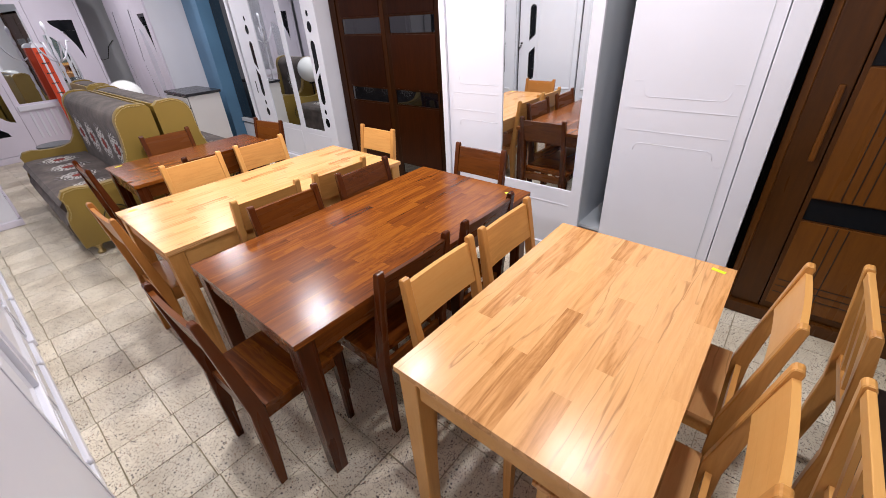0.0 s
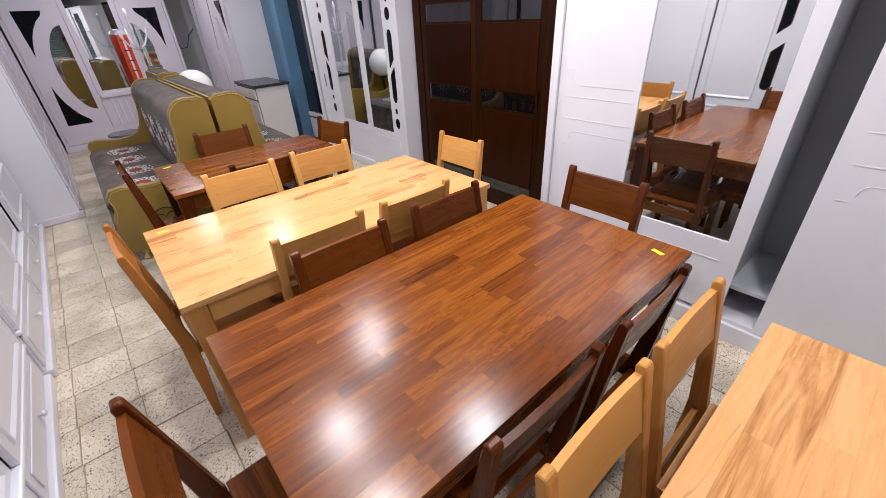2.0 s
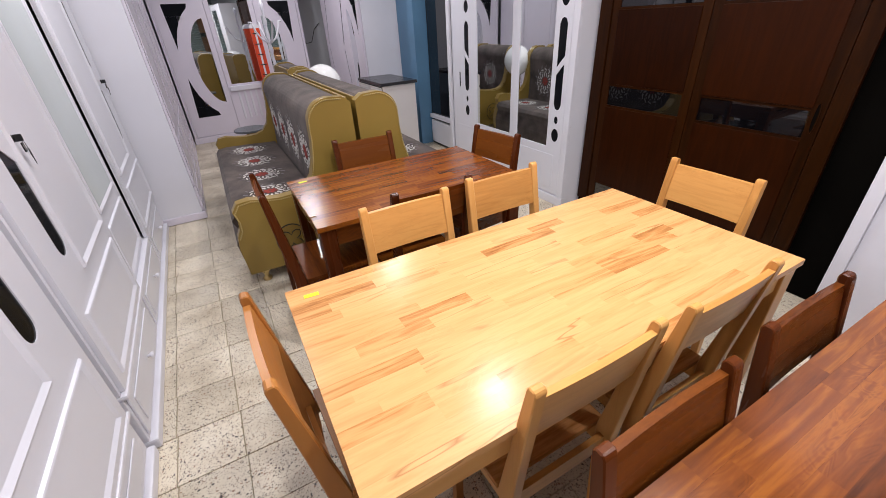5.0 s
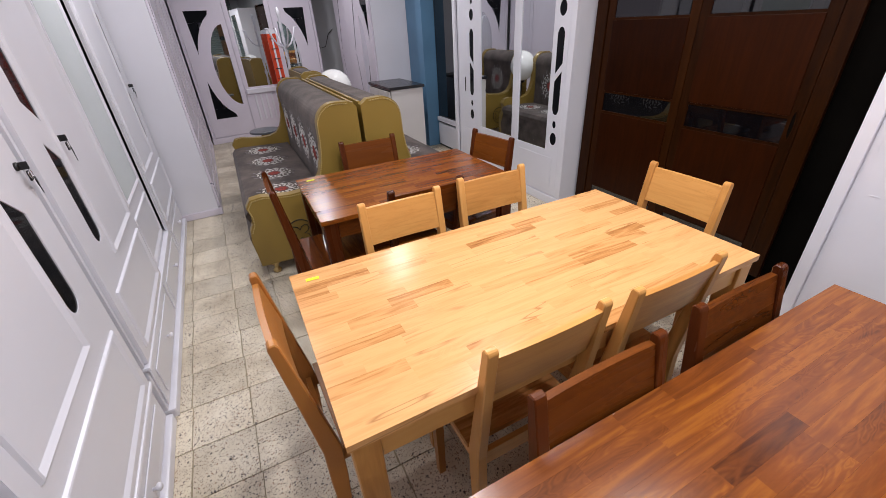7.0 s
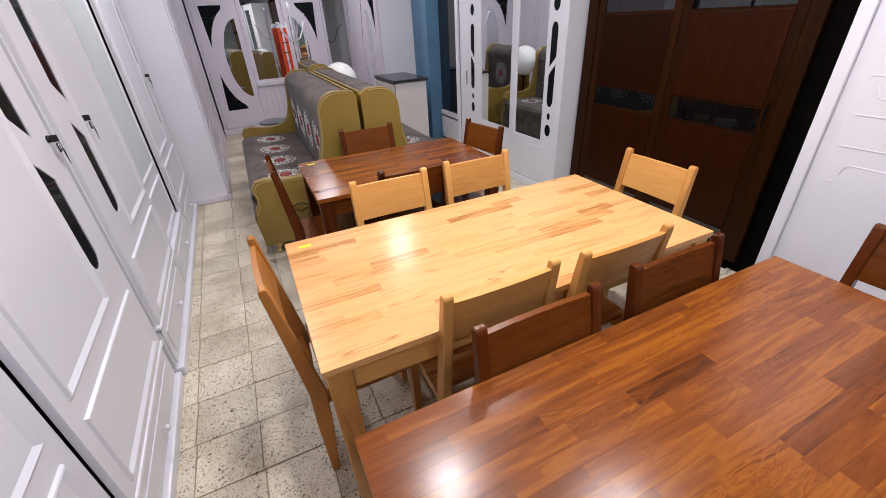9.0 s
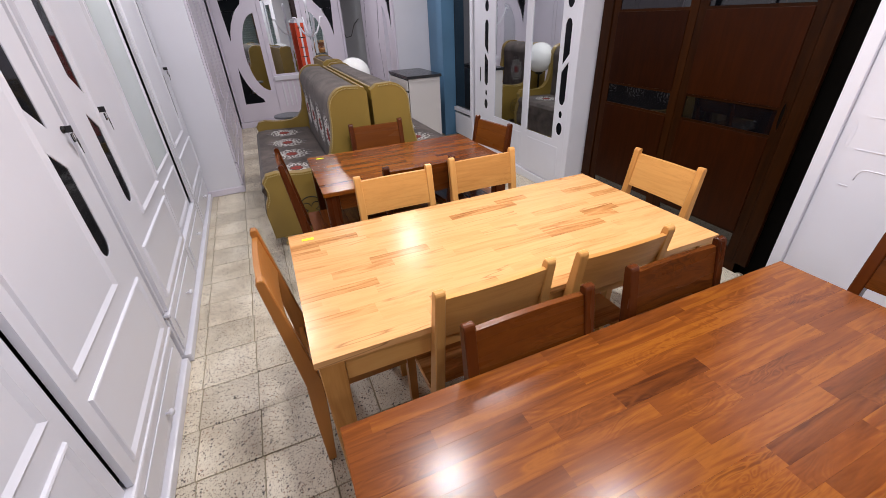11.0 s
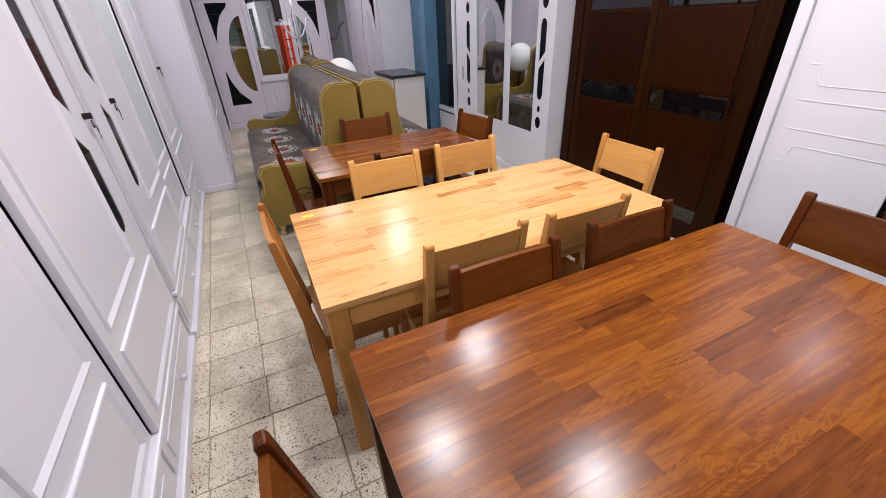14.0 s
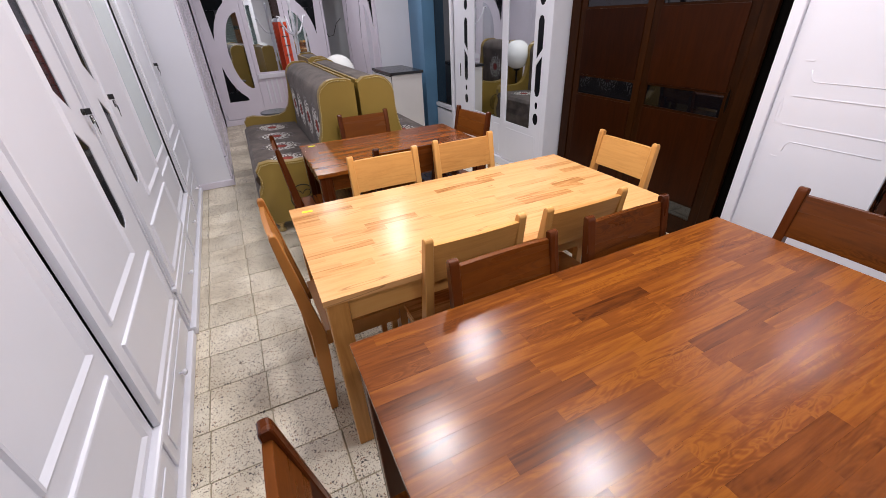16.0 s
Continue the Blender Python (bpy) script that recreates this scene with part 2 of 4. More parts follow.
def terrazzo():
    m, n, l, b = material("terrazzo_tile", 0.42)
    co, info = n.new("ShaderNodeTexCoord"), n.new("ShaderNodeObjectInfo")
    geo = n.new("ShaderNodeNewGeometry")
    big = n.new("ShaderNodeTexNoise")
    big.inputs["Scale"].default_value, big.inputs["Detail"].default_value = 3.5, 6
    l.new(geo.outputs["Position"], big.inputs["Vector"])
    base = ramp(n, [(0.3, (0.50, 0.43, 0.32)), (0.5, (0.70, 0.63, 0.50)), (0.7, (0.79, 0.73, 0.61))])
    l.new(big.outputs["Fac"], base.inputs[0])
    col = base.outputs[0]
    for scale, cut, dark, share in ((210, 0.38, (0.30, 0.23, 0.16), 0.4), (150, 0.38, (0.15, 0.11, 0.08), 0.26), (105, 0.34, (0.26, 0.14, 0.08), 0.13), (80, 0.33, (0.055, 0.046, 0.042), 0.17)):
        wob = n.new("ShaderNodeTexNoise")
        wob.inputs["Scale"].default_value = scale * 1.3
        l.new(geo.outputs["Position"], wob.inputs["Vector"])
        mixv = n.new("ShaderNodeMix")
        mixv.data_type = "RGBA"
        mixv.blend_type = "LINEAR_LIGHT"
        mixv.inputs["Factor"].default_value = 0.006
        l.new(geo.outputs["Position"], mixv.inputs["A"])
        l.new(wob.outputs["Color"], mixv.inputs["B"])
        v = n.new("ShaderNodeTexVoronoi")
        v.inputs["Scale"].default_value = scale
        l.new(mixv.outputs["Result"], v.inputs["Vector"])
        near = n.new("ShaderNodeMath")
        near.operation = "LESS_THAN"
        l.new(v.outputs["Distance"], near.inputs[0])
        near.inputs[1].default_value = cut
        sep = n.new("ShaderNodeSeparateColor")
        l.new(v.outputs["Color"], sep.inputs[0])
        pick = n.new("ShaderNodeMath")
        pick.operation = "LESS_THAN"
        l.new(sep.outputs[0], pick.inputs[0])
        pick.inputs[1].default_value = share
        both = n.new("ShaderNodeMath")
        both.operation = "MULTIPLY"
        l.new(near.outputs[0], both.inputs[0])
        l.new(pick.outputs[0], both.inputs[1])
        mix = n.new("ShaderNodeMix")
        mix.data_type = "RGBA"
        l.new(both.outputs[0], mix.inputs["Factor"])
        l.new(col, mix.inputs["A"])
        mix.inputs["B"].default_value = (*dark, 1)
        col = mix.outputs["Result"]
    hsv = n.new("ShaderNodeHueSaturation")
    mr = n.new("ShaderNodeMapRange")
    mr.inputs["To Min"].default_value, mr.inputs["To Max"].default_value = 0.85, 1.1
    l.new(info.outputs["Random"], mr.inputs["Value"])
    l.new(mr.outputs[0], hsv.inputs["Value"])
    l.new(col, hsv.inputs["Color"])
    l.new(hsv.outputs[0], b.inputs["Base Color"])
    rr = n.new("ShaderNodeMapRange")
    rr.inputs["To Min"].default_value, rr.inputs["To Max"].default_value = 0.3, 0.6
    l.new(big.outputs["Fac"], rr.inputs["Value"])
    l.new(rr.outputs[0], b.inputs["Roughness"])
    add_bump(n, l, b, big.outputs["Fac"], 0.15, 0.004)
    return m


tile_mat = terrazzo()
glow = bpy.data.materials.new("lamp_diffuser")
glow.use_nodes = True
gb = glow.node_tree.nodes["Principled BSDF"]
gb.inputs["Base Color"].default_value = (0.9, 0.9, 0.9, 1)
gb.inputs["Emission Color"].default_value = (1.0, 0.98, 0.96, 1)
gb.inputs["Emission Strength"].default_value = 12

# ---- mesh helpers ----


def cuboid(bm, x0, x1, y0, y1, z0, z1, bevel=0.0):
    made = bmesh.ops.create_cube(bm, size=1, matrix=Matrix.Translation(((x0 + x1) / 2, (y0 + y1) / 2, (z0 + z1) / 2)) @ Matrix.Diagonal((abs(x1 - x0), abs(y1 - y0), abs(z1 - z0), 1)))
    if bevel:
        edges = list({e for v in made["verts"] for e in v.link_edges})
        bmesh.ops.bevel(bm, geom=edges, offset=bevel, segments=2, profile=0.6, affect="EDGES")
    return bm


def box(x0, x1, y0, y1, z0, z1, bevel=0.0):
    return cuboid(bmesh.new(), x0, x1, y0, y1, z0, z1, bevel)


def sheet(outer, holes=(), y0=0.0, y1=0.02):
    """An upright board in the local xz plane between y0 and y1, with holes through it."""
    bm = bmesh.new()
    for loop in (outer, *holes):
        vs = [bm.verts.new((u, y0, v)) for u, v in loop]
        for a, b in zip(vs, vs[1:] + vs[:1]):
            bm.edges.new((a, b))
    bmesh.ops.triangle_fill(bm, use_beauty=True, use_dissolve=False, edges=bm.edges[:])
    made = bmesh.ops.extrude_face_region(bm, geom=bm.faces[:])
    bmesh.ops.translate(bm, verts=[g for g in made["geom"] if isinstance(g, bmesh.types.BMVert)], vec=(0, y1 - y0, 0))
    bmesh.ops.recalc_face_normals(bm, faces=bm.faces[:])
    return bm


def rect(u0, u1, v0, v1):
    return [(u0, v0), (u1, v0), (u1, v1), (u0, v1)]


def ellipse(cu, cv, ru, rv, n=20):
    return [(cu + ru * math.cos(k * math.tau / n), cv + rv * math.sin(k * math.tau / n)) for k in range(n)]


def arc(cu, cv, ru, rv, a0, a1, n=12):
    return [(cu + ru * math.cos(radians(a0 + (a1 - a0) * k / n)), cv + rv * math.sin(radians(a0 + (a1 - a0) * k / n))) for k in range(n + 1)]


def lathe(profile, n=28):
    bm = bmesh.new()
    rings = []
    for r, z in profile:
        rings.append([bm.verts.new((r * math.cos(k * math.tau / n), r * math.sin(k * math.tau / n), z)) for k in range(n)])
    for a, b in zip(rings, rings[1:]):
        for k in range(n):
            bm.faces.new((a[k], a[(k + 1) % n], b[(k + 1) % n], b[k]))
    bm.faces.new(list(reversed(rings[0])))
    bm.faces.new(rings[-1])
    for f in bm.faces:
        f.smooth = len(f.verts) == 4
    return bm


def tube(points, r, n=8):
    """A round bar along a line of points."""
    bm = bmesh.new()
    rings = []
    pts = [Vector(p) for p in points]
    for k, p in enumerate(pts):
        d = (pts[min(k + 1, len(pts) - 1)] - pts[max(k - 1, 0)]).normalized()
        q = d.to_track_quat("Z", "Y")
        rings.append([bm.verts.new(p + q @ Vector((r * math.cos(a * math.tau / n), r * math.sin(a * math.tau / n), 0))) for a in range(n)])
    for a, b in zip(rings, rings[1:]):
        for k in range(n):
            bm.faces.new((a[k], a[(k + 1) % n], b[(k + 1) % n], b[k])).smooth = True
    bm.faces.new(list(reversed(rings[0])))
    bm.faces.new(rings[-1])
    return bm


def prism(profile, x0, x1):
    """A profile in the local yz plane drawn out along x."""
    bm = bmesh.new()
    a = [bm.verts.new((x0, y, z)) for y, z in profile]
    b = [bm.verts.new((x1, y, z)) for y, z in profile]
    bm.faces.new(a)
    bm.faces.new(list(reversed(b)))
    for k in range(len(a)):
        j = (k + 1) % len(a)
        bm.faces.new((a[j], a[k], b[k], b[j]))
    bmesh.ops.recalc_face_normals(bm, faces=bm.faces[:])
    return bm


def mesh_of(name, bm, mat):
    me = bpy.data.meshes.new(name)
    bm.to_mesh(me)
    bm.free()
    me.materials.append(mat)
    return me


def part(name, bm, mat, parent=None, label="", at=None):
    ob = new(name, mesh_of(name, bm, mat))
    if parent:
        ob.parent = parent
    if at:
        ob.location = at
    return tagged(ob, label)


def thing(name, m, label, category, group="", kind=""):
    ob = new(name)
    ob.matrix_basis = m
    return tagged(ob, label, category, group, kind)


def setting(name, bm, mat, label, category):
    return tagged(part(name, bm, mat), label, category, "", "structure")


# ---- the room ----
X0, X1, Y0, Y1 = -1.32, 3.25, -4.2, 7.78
floor = setting("floor", box(X0, X1, Y0, Y1, -0.1, -0.006), grout, "worn beige terrazzo tile floor with brown chips", "floor")
setting("ceiling", box(X0 - 0.2, X1 + 0.2, Y0 - 0.2, Y1 + 0.2, CEILING, CEILING + 0.2), ceiling_paint, "plain dull grey painted shop ceiling", "ceiling")
setting("wall_west", box(X0 - 0.2, X0, Y0 - 0.2, Y1 + 0.2, -0.1, CEILING), wall_paint, "plain grey white plaster wall behind wardrobes", "wall")
setting("wall_east", box(X1, X1 + 0.2, Y0 - 0.2, Y1 + 0.2, -0.1, CEILING), wall_paint, "plain grey white plaster wall behind wardrobes", "wall")
setting("wall_north", box(X0, X1, Y1, Y1 + 0.2, -0.1, CEILING), wall_paint, "grey white plaster wall at the shop's end", "wall")
setting("wall_south", box(X0, X1, Y0 - 0.2, Y0, -0.1, CEILING), wall_paint, "plain grey white plaster wall", "wall")
setting("wall_pillar", box(2.40, X1, 4.66, 5.14, 0, CEILING), blue_paint, "blue painted pillar beside the dark cabinet", "pillar")

shutter = thing("roller_shutter", pose(0.9, Y0 + 0.03, 0), "grey-green ribbed metal roller shutter, closed", "shutter")
slat_mesh = mesh_of("slat", prism([(0.0, 0.0), (0.02, 0.01), (0.032, 0.035), (0.02, 0.06), (0.0, 0.07)], -2.0, 2.0), shutter_grey)
for k in range(35):
    o = new("slat", slat_mesh)
    o.parent, o.location = shutter, (0, 0, 0.02 + 0.074 * k)
for sx in (-1, 1):
    part("guide", box(sx * 2.03 - 0.025, sx * 2.03 + 0.025, -0.02, 0.05, 0, 2.65), shutter_grey, shutter)

# ---- lamps ----
lamp_first = None
# Fixtures for all entries, the three added fill lamps included.
for x, y in LAMPS:
    if lamp_first is None:
        lamp_first = thing("ceiling_lamp", pose(x, y, CEILING), "round white ceiling lamp, lit", "ceiling lamp", "round ceiling lamps")
        part("frame", lathe([(0.13, 0.0), (0.14, -0.03), (0.12, -0.045), (0.105, -0.04), (0.105, -0.001)][::-1]), white, lamp_first)
        part("diffuser", lathe([(0.085, -0.036), (0.104, -0.030)]), glow, lamp_first, "glowing frosted diffuser")
    else:
        copy_thing(lamp_first, pose(x, y, CEILING))
    data = bpy.data.lights.new("lamp_light", "AREA")
    data.shape, data.size, data.energy, data.color = "DISK", 0.15, LAMP_WATTS, (1.0, 0.965, 0.995)
    new("lamp_light", data).matrix_basis = pose(x, y, CEILING - 0.05)

# ---- tables ----
H = 0.76


def table(x0, x1, y0, y1, top_mat, leg_mat, rail_mat, label, seed, lengths=(0.16, 0.5), width=0.046):
    rng = random.Random(seed)
    w, d = x1 - x0, y1 - y0
    t = thing("dining_table", pose((x0 + x1) / 2, (y0 + y1) / 2, 0), label, "table", "dining tables")
    rows = max(8, round(d / width))
    sw = d / rows
    top = part("tabletop", box(-w / 2 + 0.002, w / 2 - 0.002, -d / 2 + 0.002, d / 2 - 0.002, H - 0.026, H - 0.004), rail_mat, t)
    for r in range(rows):
        u = -w / 2 - rng.uniform(0, 0.25)
        first = True
        while u < w / 2 - 1e-6:
            e = u + rng.uniform(*lengths)
            if w / 2 - e < 0.1:
                e = w / 2
            a = max(u, -w / 2)
            if e - a > 0.03:
                yc = -d / 2 + (r + 0.5) * sw
                s = part("stave", box(-(e - a) / 2, (e - a) / 2, -sw / 2 + 0.0001, sw / 2 - 0.0001, -0.011, 0.011), top_mat, top)
                s.location = ((a + e) / 2, yc, H - 0.011)
            u = e
    for sx in (-1, 1):
        for sy in (-1, 1):
            lx, ly = sx * (w / 2 - 0.045), sy * (d / 2 - 0.045)
            bm = box(-0.036, 0.036, -0.036, 0.036, 0, H - 0.027)
            for v in bm.verts:
                if v.co.z < 0.1:
                    v.co.x *= 0.82
                    v.co.y *= 0.82
            bmesh.ops.bevel(bm, geom=bm.edges[:], offset=0.003, segments=1, affect="EDGES")
            part("leg", bm, leg_mat, t, at=(lx, ly, 0))
    for sy in (-1, 1):
        part("apron", box(-w / 2 + 0.083, w / 2 - 0.083, -0.011, 0.011, H - 0.115, H - 0.027), rail_mat, t, at=(0, sy * (d / 2 - 0.032), 0))
    for sx in (-1, 1):
        part("apron", box(-0.011, 0.011, -d / 2 + 0.083, d / 2 - 0.083, H - 0.115, H - 0.027), rail_mat, t, at=(sx * (w / 2 - 0.032), 0, 0))
    return t


TA = (0.172, 1.312, -2.085, -1.373)
TB = (0.03, 1.565, -1.055, -0.222)
TC = (0.0, 1.562, 0.0, 0.80)
TD = (0.212, 1.348, 1.215, 1.928)
table(*TA, beech_top, beech, beech_x, "varnished light beech table of glued staves", 3, (0.2, 0.62), 0.06)
table(*TB, walnut_top, walnut, walnut_x, "long glossy red-brown stained stave table", 5, (0.15, 0.5))
table(*TC, beech_top, beech, beech_x, "long varnished light beech stave table", 8)
table(*TD, walnut_top, walnut, walnut_x, "small glossy dark-stained stave table beside the sofa", 12, (0.15, 0.45))


def sticker(x, y, rz):
    ob = part("price_sticker", box(-0.024, 0.024, -0.009, 0.009, 0, 0.001), tag_yellow)
    ob.matrix_basis = pose(x, y, H + 0.0005, 0, 0, rz)
    tagged(ob, "small blank yellow sticker on a tabletop", "sticker", "yellow stickers")


sticker(1.268, -2.03, 78)
sticker(1.473, -0.965, 72)
sticker(0.075, 0.735, -4)
sticker(0.291, 1.865, 2)

# ---- chairs ----


def post_profile(d=0.0):
    front = [(-0.020, 0.0), (0.002, 0.30), (0.006, 0.44), (-0.025, 0.62), (-0.072, 0.895)]
    back = [(-0.100, 0.895), (-0.069, 0.62), (-0.05, 0.44), (-0.053, 0.30), (-0.050, 0.0)]
    return front + [(-0.078, 0.905), (-0.094, 0.905)] + back


def chair(m, up, flat, stave, label, group):
    """Origin on the floor under the back's middle; the sitter looks along local +y."""
    c = thing("dining_chair", m, label, "chair", group)
    for s in (-1, 1):
        bm = prism(post_profile(), -0.0165, 0.0165)
        bmesh.ops.bevel(bm, geom=bm.edges[:], offset=0.003, segments=1, affect="EDGES")
        part("leg", bm, up, c, at=(s * 0.182, 0, 0))
        bm = box(-0.0175, 0.0175, -0.0175, 0.0175, 0, 0.425)
        for v in bm.verts:
            if v.co.z < 0.1:
                v.co.x *= 0.75
                v.co.y *= 0.75
        part("leg", bm, up, c, at=(s * 0.175, 0.345, 0))
        part("apron", box(-0.009, 0.009, 0.004, 0.326, 0.365, 0.424), flat, c, at=(s * 0.178, 0, 0))
    part("apron", box(-0.156, 0.156, 0.338, 0.356, 0.365, 0.424), flat, c)
    part("apron", box(-0.164, 0.164, -0.03, -0.012, 0.365, 0.424), flat, c)
    seat = part("seat", box(-0.199, 0.199, 0.009, 0.377, 0.426, 0.441, 0.004), flat, c)
    for k, (a, e) in enumerate(((0.008, 0.080), (0.080, 0.168), (0.168, 0.232), (0.232, 0.318), (0.318, 0.378))):
        part("stave", box(-0.2, 0.2, a + 0.0002, e - 0.0002, 0.428, 0.447, 0.0012), stave, seat)
    bm = bmesh.new()
    n = 8
    rows = []
    for k in range(n + 1):
        u = -0.166 + 0.332 * k / n
        bow = -0.005 * (1 - (2 * k / n - 1) ** 2)
        rows.append([bm.verts.new((u, y + bow, z)) for y, z in ((-0.046, 0.715), (-0.079, 0.878), (-0.097, 0.878), (-0.064, 0.715))])
    for a, b in zip(rows, rows[1:]):
        for j in range(4):
            bm.faces.new((a[j], b[j], b[(j + 1) % 4], a[(j + 1) % 4]))
    bm.faces.new(rows[0])
    bm.faces.new(list(reversed(rows[-1])))
    bmesh.ops.recalc_face_normals(bm, faces=bm.faces[:])
    part("backrest", bm, flat, c)
    return c


light_chair = chair(pose(1.70, 0.472, 0, 0, 0, 90), beech, beech_x, beech_top, "light beech chair with a solid wooden seat", "light chairs")
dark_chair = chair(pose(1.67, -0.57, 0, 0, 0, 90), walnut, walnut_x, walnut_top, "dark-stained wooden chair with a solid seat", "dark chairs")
chair(pose(-0.012, 0.446, 0, 0, 0, -88), honey, honey_x, honey_x, "honey-brown beech chair at the table's end", "light chairs")
# local back top lies 0.086 behind the origin
for x, y, rz in ((0.542, 0.896, 180), (1.048, 0.925, 180), (0.541, 0.055, 0), (1.02, 0.045, 0), (0.562, -1.321, 0.1), (1.011, -1.321, 0.1), (1.032, -2.175, 0), (0.491, -2.175, 0)):
    flip = 180 if y in (-1.321,) else 0
    copy_thing(light_chair, pose(x, y, 0, 0, 0, rz + flip))
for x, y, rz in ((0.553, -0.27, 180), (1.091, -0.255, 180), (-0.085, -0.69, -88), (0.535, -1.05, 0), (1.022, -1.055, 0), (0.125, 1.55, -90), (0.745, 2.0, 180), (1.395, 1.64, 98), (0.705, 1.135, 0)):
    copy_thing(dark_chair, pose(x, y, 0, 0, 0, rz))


def slat_chair(m):
    c = thing("slat_chair", m, "light beech slat-back chair with a dark padded seat", "chair", "slat-back chairs")
    for s in (-1, 1):
        bm = prism(post_profile(), -0.0165, 0.0165)
        bmesh.ops.bevel(bm, geom=bm.edges[:], offset=0.003, segments=1, affect="EDGES")
        part("leg", bm, beech, c, at=(s * 0.19, 0, 0))
        part("leg", box(-0.0175, 0.0175, -0.0175, 0.0175, 0, 0.415), beech, c, at=(s * 0.185, 0.345, 0))
        part("apron", box(-0.009, 0.009, 0.0, 0.326, 0.355, 0.414), beech_x, c, at=(s * 0.185, 0, 0))
    part("apron", box(-0.166, 0.166, 0.338, 0.356, 0.355, 0.414), beech_x, c)
    part("seat", box(-0.205, 0.205, 0.012, 0.385, 0.416, 0.462, 0.016), leather, c, "dark brown padded leather seat")
    for z0, z1, y in ((0.86, 0.895, -0.083), (0.53, 0.565, -0.036)):
        part("rail", box(-0.173, 0.173, y - 0.009, y + 0.009, z0, z1, 0.003), beech_x, c)
    for k in range(3):
        u = -0.1 + 0.1 * k
        part("slat", prism([(-0.030, 0.564), (-0.075, 0.862), (-0.088, 0.862), (-0.043, 0.564)], u - 0.017, u + 0.017), beech, c)
    return c


slat_first = slat_chair(pose(1.11, -2.49, 0, 0, 0, 180))
copy_thing(slat_first, pose(0.52, -2.47, 0, 0, 0, 180))

# ---- wardrobes on the east side; local x runs along the front, local y comes out of it ----


def carcass(parent, w, mat, height, depth, base=0.0, t=0.022):
    """Sides, back, top and bottom boards round an open front."""
    part("side", box(0, t, -depth, 0, 0, height), mat, parent)
    part("side", box(w - t, w, -depth, 0, 0, height), mat, parent)
    part("back", box(t, w - t, -depth, -depth + 0.012, base, height), mat, parent)
    part("top", box(t, w - t, -depth + 0.012, 0, height - t, height), mat, parent)
    part("bottom", box(t, w - t, -depth + 0.012, 0, base, base + t), mat, parent)


# white sliding wardrobe with the mirror
w2 = thing("sliding_wardrobe", pose(2.17, -2.03, 0, 0, 0, 90), "white sliding wardrobe with mirror, one door ajar", "wardrobe")
carcass(w2, 2.10, white, 2.2, 0.58, 0.10)
part("inner_back", box(0.024, 2.076, -0.56, -0.552, 0.13, 2.17), interior, w2, "grey interior back board")
part("shelf", box(0.024, 2.076, -0.55, -0.06, 0.27, 0.29), interior, w2)
part("divider", box(0.93, 0.95, -0.55, -0.06, 0.29, 2.17), interior, w2)
part("plinth", box(0.0, 2.10, -0.03, 0.022, 0.0, 0.10, 0.004), white, w2)
part("frame_post", box(0.0, 0.099, 0.0, 0.022, 0.101, 2.2, 0.004), white, w2)
part("frame_post", box(2.05, 2.10, 0.0, 0.022, 0.101, 2.2, 0.004), white, w2)
door = part("door", box(0.105, 0.755, -0.018, 0.006, 0.104, 2.17, 0.002), white, w2)
# routed lines in the door
def routed(parent, u0, u1, y, half=False):
    """Fine routed lines; half: the pattern runs on under the mirror and only its far corner shows."""
    w = u1 - u0
    lines = [(0.91, 1.0, 1.285), (0.0, 1.0, 1.14), (0.0, 1.0, 1.016), (0.92, 1.0, 0.868)]
    if not half:
        lines += [(0.0, 0.09, 1.285), (0.0, 0.08, 0.868)]
    for a, b, v in lines:
        part("bead", box(u0 + a * w, u0 + b * w, y, y + 0.0018, v - 0.0022, v + 0.0022, 0.0008), white, parent)
    for v, s in ((1.203, 1), (0.945, -1)):
        near = [(0.0, 0.0)] if half else [(0.10, 0.045), (0.115, 0.014), (0.16, 0.0)]
        pts = [(u0 + f * w, y + 0.0003, v + s * h) for f, h in near + [(0.84, 0.0), (0.872, 0.008), (0.89, 0.022), (0.90, 0.045)]]
        part("bead", tube(pts, 0.0018, 6), white, parent)


routed(door, 0.17, 0.69, 0.006)
part("handle", sheet(ellipse(0.118, 1.07, 0.012, 0.065), (), 0.006, 0.010), white, door, "recessed oval finger pull")
part("stile_line", box(0.158, 0.161, 0.006, 0.0085, 0.11, 2.16), interior, door)
door2 = part("door", sheet(rect(0.915, 2.0495, 0.104, 2.17), [rect(0.985, 1.565, 0.545, 2.05)], -0.022, 0.0), white, w2)
part("mirror", box(0.984, 1.566, -0.02, -0.008, 0.544, 2.051), mirror, door2, "tall clear mirror pane")
routed(door2, 1.60, 1.985, 0.0, True)
part("bead", box(1.0, 1.5, 0.0, 0.003, 0.43, 0.436), white, door2)
part("handle", sheet(ellipse(2.018, 1.07, 0.009, 0.055), [ellipse(2.018, 1.07, 0.006, 0.05)], 0.0, 0.001), white, door2, "oval finger pull")

# orange brown wardrobe
ow = thing("veneer_wardrobe", pose(2.25, -3.9, 0, 0, 0, 90), "orange-brown veneered wardrobe with dark glass bands", "wardrobe")
carcass(ow, 1.80, orange_dark, 2.25, 0.6, 0.06)
part("plinth", box(-0.01, 1.83, -0.02, 0.05, 0.0, 0.075, 0.006), orange_dark, ow)
part("side_post", box(1.66, 1.80, 0.0, 0.022, 0.076, 2.25, 0.006), orange_dark, ow)
part("side_post", box(1.802, 1.862, -0.6, 0.0, 0.0, 2.25), shade_black, ow, "black strip closing the gap beside the wardrobe")
